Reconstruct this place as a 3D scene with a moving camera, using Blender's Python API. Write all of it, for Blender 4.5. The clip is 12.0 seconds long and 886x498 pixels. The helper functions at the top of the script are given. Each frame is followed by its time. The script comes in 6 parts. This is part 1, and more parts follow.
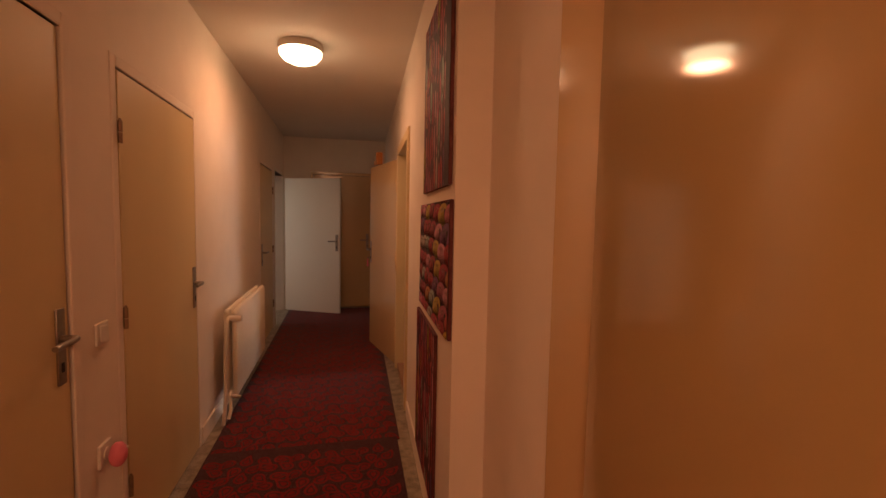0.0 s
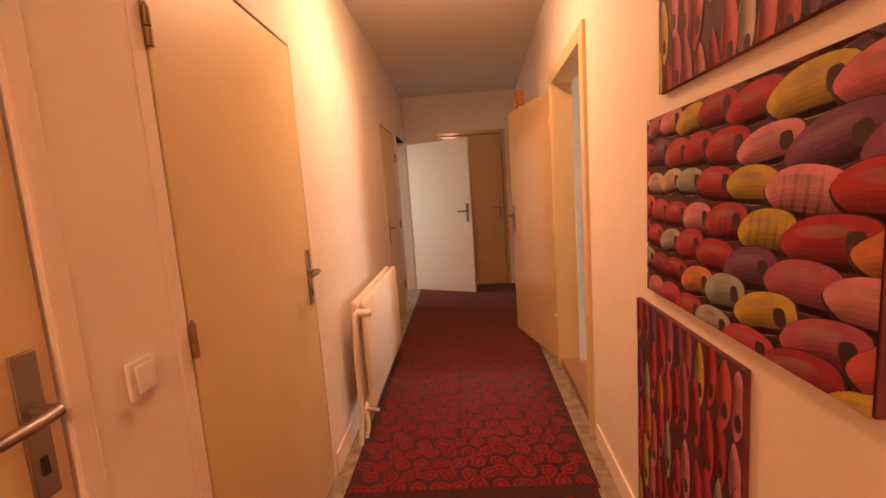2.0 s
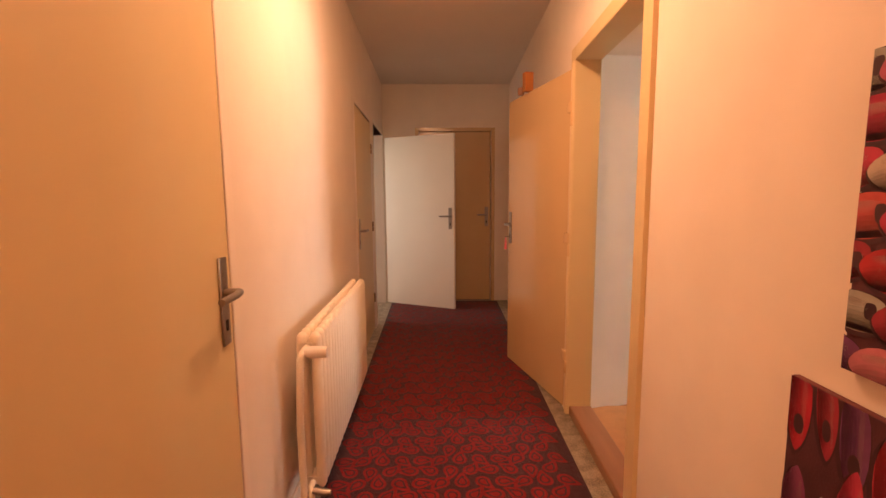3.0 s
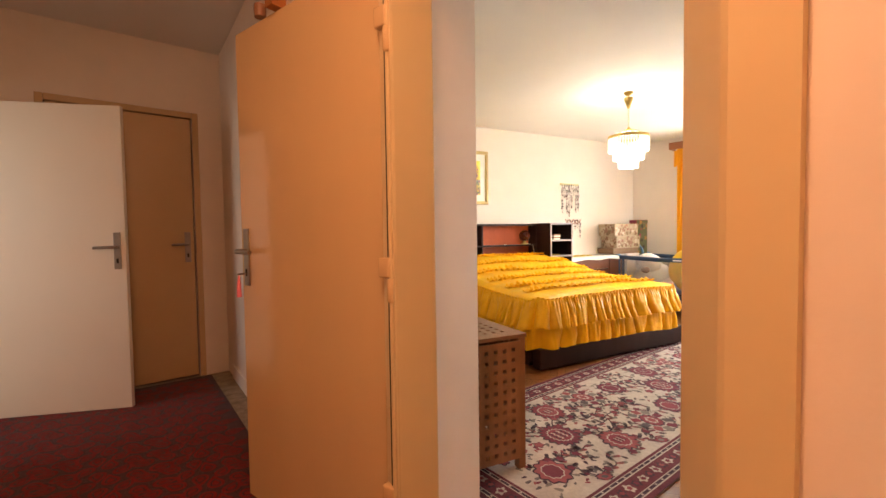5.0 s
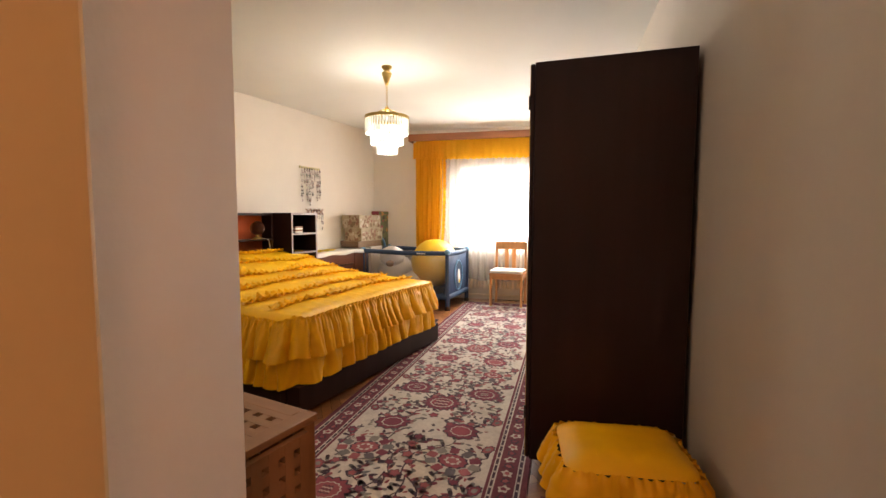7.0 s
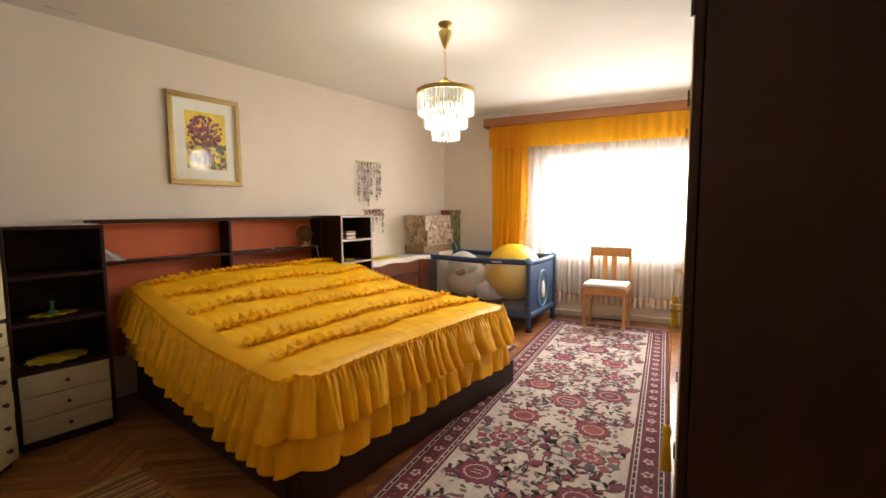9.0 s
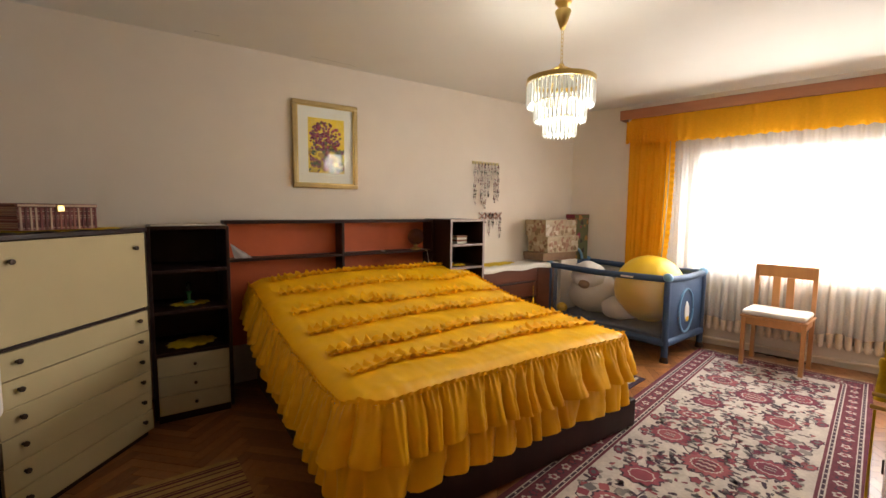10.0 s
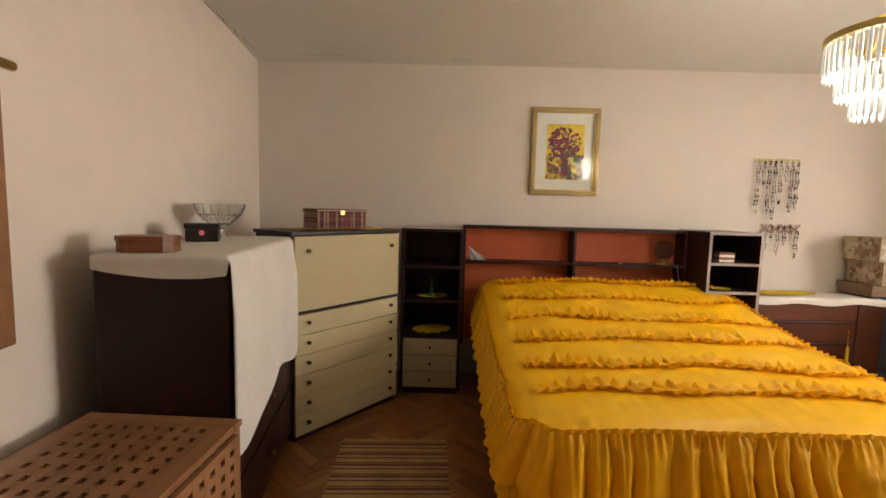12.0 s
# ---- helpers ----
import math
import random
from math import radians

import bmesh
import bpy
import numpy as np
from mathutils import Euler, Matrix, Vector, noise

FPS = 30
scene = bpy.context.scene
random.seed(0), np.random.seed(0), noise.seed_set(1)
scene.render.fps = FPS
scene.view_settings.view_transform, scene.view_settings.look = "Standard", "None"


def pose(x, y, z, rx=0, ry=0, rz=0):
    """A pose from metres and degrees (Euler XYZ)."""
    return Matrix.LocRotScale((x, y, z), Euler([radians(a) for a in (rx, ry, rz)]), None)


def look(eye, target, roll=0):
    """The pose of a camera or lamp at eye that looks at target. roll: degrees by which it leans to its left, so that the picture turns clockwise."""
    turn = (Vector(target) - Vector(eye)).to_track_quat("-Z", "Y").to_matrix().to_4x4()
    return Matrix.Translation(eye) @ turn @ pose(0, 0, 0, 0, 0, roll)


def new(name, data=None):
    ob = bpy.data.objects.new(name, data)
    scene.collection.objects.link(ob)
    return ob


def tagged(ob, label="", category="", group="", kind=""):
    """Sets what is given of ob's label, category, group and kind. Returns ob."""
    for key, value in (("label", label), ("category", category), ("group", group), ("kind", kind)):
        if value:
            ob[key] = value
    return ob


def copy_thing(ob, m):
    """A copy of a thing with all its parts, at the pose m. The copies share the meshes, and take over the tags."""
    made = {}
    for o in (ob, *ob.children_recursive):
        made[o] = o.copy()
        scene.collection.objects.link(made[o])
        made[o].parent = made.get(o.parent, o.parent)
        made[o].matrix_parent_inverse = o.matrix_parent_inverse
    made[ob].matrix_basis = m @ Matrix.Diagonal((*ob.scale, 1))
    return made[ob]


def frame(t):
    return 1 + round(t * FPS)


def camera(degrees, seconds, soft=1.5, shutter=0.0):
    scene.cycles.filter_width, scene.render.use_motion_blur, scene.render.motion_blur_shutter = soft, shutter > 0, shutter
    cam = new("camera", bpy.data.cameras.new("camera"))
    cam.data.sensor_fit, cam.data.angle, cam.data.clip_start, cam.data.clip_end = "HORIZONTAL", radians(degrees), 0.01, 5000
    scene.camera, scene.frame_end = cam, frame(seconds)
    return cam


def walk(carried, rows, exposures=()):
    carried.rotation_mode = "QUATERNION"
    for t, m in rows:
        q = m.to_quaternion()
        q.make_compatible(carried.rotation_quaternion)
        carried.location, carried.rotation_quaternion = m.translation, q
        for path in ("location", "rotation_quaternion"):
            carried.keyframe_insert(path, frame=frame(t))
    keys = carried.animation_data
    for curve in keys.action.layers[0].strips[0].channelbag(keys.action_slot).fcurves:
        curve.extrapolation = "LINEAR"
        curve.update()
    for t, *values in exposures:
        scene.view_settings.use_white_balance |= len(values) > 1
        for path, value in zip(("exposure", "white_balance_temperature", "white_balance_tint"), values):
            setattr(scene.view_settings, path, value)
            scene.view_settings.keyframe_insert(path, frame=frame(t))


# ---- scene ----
cam = camera(91.3, 12.0)
PATH = [
    (0, (1.355, -0.126, 1.432), (1.437, 1.868, 1.295), 1.1),
    (0.5, (1.288, -0.004, 1.391), (1.256, 1.988, 1.211), 1.6),
    (1, (1.148, 0.237, 1.359), (0.944, 2.21, 1.108), 0.4),
    (1.5, (1.055, 0.468, 1.344), (0.648, 2.408, 1.079), -2.8),
    (2, (1.015, 0.768, 1.332), (0.554, 2.697, 1.074), -4.0),
    (2.5, (0.904, 1.077, 1.306), (0.51, 3.021, 1.047), -2.0),
    (2.7, (0.848, 1.212, 1.296), (0.474, 3.161, 1.045), -1.2),
    (4.5, (0.612, 2.44, 1.165), (1.111, 4.375, 1.073), -0.9),
    (5, (0.628, 2.765, 1.151), (1.557, 4.534, 1.071), -0.8),
    (5.5, (0.663, 3.038, 1.134), (1.941, 4.574, 1.043), -0.4),
    (6, (0.747, 3.265, 1.137), (2.32, 4.494, 1.023), -0.4),
    (6.5, (0.879, 3.446, 1.158), (2.621, 4.42, 1.024), -0.2),
    (6.7, (0.939, 3.501, 1.171), (2.725, 4.389, 1.03), 0.1),
    (8.3, (1.658, 3.86, 1.275), (3.392, 4.836, 1.076), 0.4),
    (8.5, (1.729, 3.889, 1.275), (3.424, 4.931, 1.081), 0.2),
    (9, (1.936, 3.951, 1.281), (3.511, 5.171, 1.106), -0.4),
    (9.5, (2.151, 3.976, 1.299), (3.53, 5.415, 1.13), -0.6),
    (10, (2.296, 4.009, 1.326), (3.419, 5.654, 1.147), 0.5),
    (10.5, (2.419, 4.032, 1.335), (3.198, 5.86, 1.111), 0.4),
    (11, (2.511, 4.027, 1.343), (2.896, 5.977, 1.119), -0.5),
    (11.5, (2.562, 4.012, 1.344), (2.663, 6.0, 1.15), 0.3),
    (12, (2.605, 3.999, 1.352), (2.59, 5.991, 1.172), 1.5),
]
EXPOSURES = [(0.0, -0.1), (0.5, 0.9), (1.0, 1.1), (1.5, 1.3), (2.5, 1.3), (4.5, 1.2), (5.0, 1.1), (5.5, 0.8), (6.0, 0.55), (6.5, 0.42), (8.5, 0.18), (9.0, 0.12), (9.5, -0.08), (10.0, -0.2), (10.5, -0.35), (11.0, -0.2), (11.5, -0.1), (12.0, 0.0)]
walk(cam, [(t, look(eye, target, roll)) for t, eye, target, roll in PATH], EXPOSURES)


# ---------- light ----------
def make_world():
    w = bpy.data.worlds.new("sky")
    w.use_nodes = True
    nt = w.node_tree
    bg = nt.nodes["Background"]
    sky = nt.nodes.new("ShaderNodeTexSky")
    sky.sky_type, sky.sun_disc = "NISHITA", False
    sky.sun_elevation, sky.sun_rotation = radians(42), radians(60)
    nt.links.new(sky.outputs[0], bg.inputs[0])
    bg.inputs[1].default_value = 0.12
    scene.world = w


make_world()

FH = pose(0, 0, 0, 0, 0, 11)                 # hall: across, along
FR = pose(1.454, 1.454, 0, 0, 0, 8)          # wall between hall and bedroom
FE = pose(6.60, 7.53, 0, 0, 0, -76.36)       # window wall: along, outward


def sun_lamp():
    d = bpy.data.lights.new("sun", "SUN")
    d.energy, d.angle, d.color = 1.2, radians(10), (1, 0.95, 0.88)
    o = new("sun", d)
    o.matrix_world = look((20, 12, 16), (6, 5, 1))


def area_lamp(name, m, sx, sy, power, color):
    d = bpy.data.lights.new(name, "AREA")
    d.shape, d.size, d.size_y, d.energy, d.color = "RECTANGLE", sx, sy, power, color
    o = new(name, d)
    o.matrix_world = m
    return o


def point_lamp(name, loc, power, color, radius):
    d = bpy.data.lights.new(name, "POINT")
    d.energy, d.color, d.shadow_soft_size = power, color, radius
    o = new(name, d)
    o.location = loc
    return o


def disk_lamp(name, loc, size, power, color):
    d = bpy.data.lights.new(name, "AREA")
    d.shape, d.size, d.energy, d.color = "DISK", size, power, color
    o = new(name, d)
    o.location = loc
    return o


sun_lamp()
WARM = (1.0, 0.425, 0.215)
HALL_LAMP = FH @ Vector((1.03, 2.90, 2.63))
# unseen second lamp, added behind the start to brighten the near walls
HALL_FILL_BACK = FH @ Vector((0.95, -1.15, 2.63))
CHANDELIER = Vector((4.26, 5.72, 2.49))
area_lamp("window_light", FE @ pose(2.19, 0.10, 1.38, -70, 0, 0), 1.55, 1.0, 112, (1.0, 0.965, 0.92))
point_lamp("hall_bulb", HALL_LAMP + Vector((0, 0, -0.10)), 2.0, WARM, 0.05)
disk_lamp("hall_lamp_down", HALL_LAMP + Vector((0, 0, -0.14)), 0.26, 8, WARM)
disk_lamp("hall_fill_back_down", HALL_FILL_BACK + Vector((0, 0, -0.14)), 0.26, 19, WARM)
area_lamp("side_room_window_light", FH @ pose(-1.52, 6.1, 1.5, 0, -90, 0), 1.1, 1.1, 6.5, (1.0, 0.90, 0.80))
point_lamp("chandelier_bulb", CHANDELIER + Vector((0, 0, -0.60)), 15, (1.0, 0.96, 0.87), 0.12)


# ---------- materials ----------
def mat(name, color, rough=0.6, metal=0.0, vary=0.12, scale=8.0, bump=0.0, bump_scale=80.0, coat=0.0, stretch=(1, 1, 1), emit=0.0, sheen=0.0, spec=0.5):
    m = bpy.data.materials.new(name)
    m.use_nodes = True
    nt = m.node_tree
    b = nt.nodes["Principled BSDF"]
    tc = nt.nodes.new("ShaderNodeTexCoord")
    mp = nt.nodes.new("ShaderNodeMapping")
    mp.inputs["Scale"].default_value = stretch
    nt.links.new(tc.outputs["Object"], mp.inputs[0])
    n1 = nt.nodes.new("ShaderNodeTexNoise")
    n1.inputs["Scale"].default_value, n1.inputs["Detail"].default_value = scale, 6
    nt.links.new(mp.outputs[0], n1.inputs[0])
    n2 = nt.nodes.new("ShaderNodeTexNoise")
    n2.inputs["Scale"].default_value, n2.inputs["Detail"].default_value = scale * 0.13, 3
    nt.links.new(mp.outputs[0], n2.inputs[0])
    mix = nt.nodes.new("ShaderNodeMath")
    mix.operation = "ADD"
    nt.links.new(n1.outputs[0], mix.inputs[0])
    nt.links.new(n2.outputs[0], mix.inputs[1])
    oi = nt.nodes.new("ShaderNodeObjectInfo")
    jit = nt.nodes.new("ShaderNodeMath")
    jit.operation, jit.inputs[1].default_value = "MULTIPLY_ADD", 0.15
    nt.links.new(oi.outputs["Random"], jit.inputs[0])
    nt.links.new(mix.outputs[0], jit.inputs[2])
    ramp = nt.nodes.new("ShaderNodeValToRGB")
    mr = nt.nodes.new("ShaderNodeMapRange")
    mr.inputs[1].default_value, mr.inputs[2].default_value = 0.7, 1.45
    nt.links.new(jit.outputs[0], mr.inputs[0])
    ramp.color_ramp.elements[0].position = 0.0
    c = Vector(color)
    ramp.color_ramp.elements[0].color = (*(c * (1 - vary)), 1)
    ramp.color_ramp.elements[1].color = (*(Vector([min(1, x) for x in c * (1 + vary)])), 1)
    nt.links.new(mr.outputs[0], ramp.inputs[0])
    nt.links.new(ramp.outputs[0], b.inputs["Base Color"])
    b.inputs["Roughness"].default_value, b.inputs["Metallic"].default_value = rough, metal
    b.inputs["Coat Weight"].default_value, b.inputs["Coat Roughness"].default_value = coat, 0.12
    b.inputs["Specular IOR Level"].default_value = spec
    if sheen:
        b.inputs["Sheen Weight"].default_value = sheen
    if bump:
        n3 = nt.nodes.new("ShaderNodeTexNoise")
        n3.inputs["Scale"].default_value, n3.inputs["Detail"].default_value = bump_scale, 4
        nt.links.new(mp.outputs[0], n3.inputs[0])
        bp = nt.nodes.new("ShaderNodeBump")
        bp.inputs["Strength"].default_value, bp.inputs["Distance"].default_value = bump, 0.004
        nt.links.new(n3.outputs[0], bp.inputs["Height"])
        nt.links.new(bp.outputs[0], b.inputs["Normal"])
    if emit:
        b.inputs["Emission Color"].default_value = (*color, 1)
        b.inputs["Emission Strength"].default_value = emit
    return m


def glass(name, color=(1, 1, 1), rough=0.02):
    m = bpy.data.materials.new(name)
    m.use_nodes = True
    b = m.node_tree.nodes["Principled BSDF"]
    b.inputs["Base Color"].default_value = (*color, 1)
    b.inputs["Transmission Weight"].default_value, b.inputs["Roughness"].default_value, b.inputs["IOR"].default_value = 1.0, rough, 1.45
    return m


def cloth_thin(name, color, through_part, clear):
    """Thin cloth: diffuse, translucent and a share of open weave."""
    m = bpy.data.materials.new(name)
    m.use_nodes = True
    nt = m.node_tree
    out = nt.nodes["Material Output"]
    d = nt.nodes["Principled BSDF"]
    d.inputs["Roughness"].default_value = 0.8
    t = nt.nodes.new("ShaderNodeBsdfTranslucent")
    tr = nt.nodes.new("ShaderNodeBsdfTransparent")
    n = nt.nodes.new("ShaderNodeTexNoise")
    n.inputs["Scale"].default_value = 60
    tc = nt.nodes.new("ShaderNodeTexCoord")
    nt.links.new(tc.outputs["Object"], n.inputs[0])
    r = nt.nodes.new("ShaderNodeValToRGB")
    r.color_ramp.elements[0].color = (*(Vector(color) * 0.85), 1)
    r.color_ramp.elements[1].color = (*color, 1)
    nt.links.new(n.outputs[0], r.inputs[0])
    nt.links.new(r.outputs[0], d.inputs["Base Color"])
    nt.links.new(r.outputs[0], t.inputs[0])
    m1, m2 = nt.nodes.new("ShaderNodeMixShader"), nt.nodes.new("ShaderNodeMixShader")
    m1.inputs[0].default_value, m2.inputs[0].default_value = through_part, clear
    nt.links.new(d.outputs[0], m1.inputs[1])
    nt.links.new(t.outputs[0], m1.inputs[2])
    nt.links.new(m1.outputs[0], m2.inputs[1])
    nt.links.new(tr.outputs[0], m2.inputs[2])
    nt.links.new(m2.outputs[0], out.inputs[0])
    return m


def satin(name, color, rough, thin):
    """Satin: the plain cloth material with a share of light passing through."""
    m = mat(name, color, rough, 0, 0.07, 18, 0.10, 200, spec=0.35)
    nt = m.node_tree
    b = nt.nodes["Principled BSDF"]
    t = nt.nodes.new("ShaderNodeBsdfTranslucent")
    t.inputs[0].default_value = (*color, 1)
    mx = nt.nodes.new("ShaderNodeMixShader")
    mx.inputs[0].default_value = thin
    nt.links.new(b.outputs[0], mx.inputs[1])
    nt.links.new(t.outputs[0], mx.inputs[2])
    nt.links.new(mx.outputs[0], nt.nodes["Material Output"].inputs[0])
    return m


def pieces(name, colors, rough=0.7, bump=0.2, by_object=False, vary=0.15, scale=12, spec=0.3):
    """A material whose colour changes from piece to piece."""
    m = mat(name, colors[0], rough, 0, vary, scale, bump, 120, spec=spec)
    nt = m.node_tree
    b = nt.nodes["Principled BSDF"]
    src = nt.nodes.new("ShaderNodeObjectInfo").outputs["Random"] if by_object else nt.nodes.new("ShaderNodeNewGeometry").outputs["Random Per Island"]
    r = nt.nodes.new("ShaderNodeValToRGB")
    r.color_ramp.interpolation = "CONSTANT"
    els = r.color_ramp.elements
    els[0].color = (*colors[0], 1)
    els[1].position, els[1].color = 1 / len(colors), (*colors[1], 1)
    for i, c in enumerate(colors[2:], 2):
        els.new(i / len(colors)).color = (*c, 1)
    nt.links.new(src, r.inputs[0])
    mx = nt.nodes.new("ShaderNodeMix")
    mx.data_type, mx.blend_type = "RGBA", "MULTIPLY"
    mx.inputs[0].default_value = 0.6
    n = nt.nodes.new("ShaderNodeTexNoise")
    n.inputs["Scale"].default_value, n.inputs["Detail"].default_value = scale, 6
    tc = nt.nodes.new("ShaderNodeTexCoord")
    nt.links.new(tc.outputs["Object"], n.inputs[0])
    rr = nt.nodes.new("ShaderNodeValToRGB")
    rr.color_ramp.elements[0].position, rr.color_ramp.elements[1].position = 0.3, 0.7
    rr.color_ramp.elements[0].color, rr.color_ramp.elements[1].color = (1 - 2 * vary,) * 3 + (1,), (1, 1, 1, 1)
    nt.links.new(n.outputs[0], rr.inputs[0])
    nt.links.new(r.outputs[0], mx.inputs["A"])
    nt.links.new(rr.outputs[0], mx.inputs["B"])
    nt.links.new(mx.outputs["Result"], b.inputs["Base Color"])
    return m


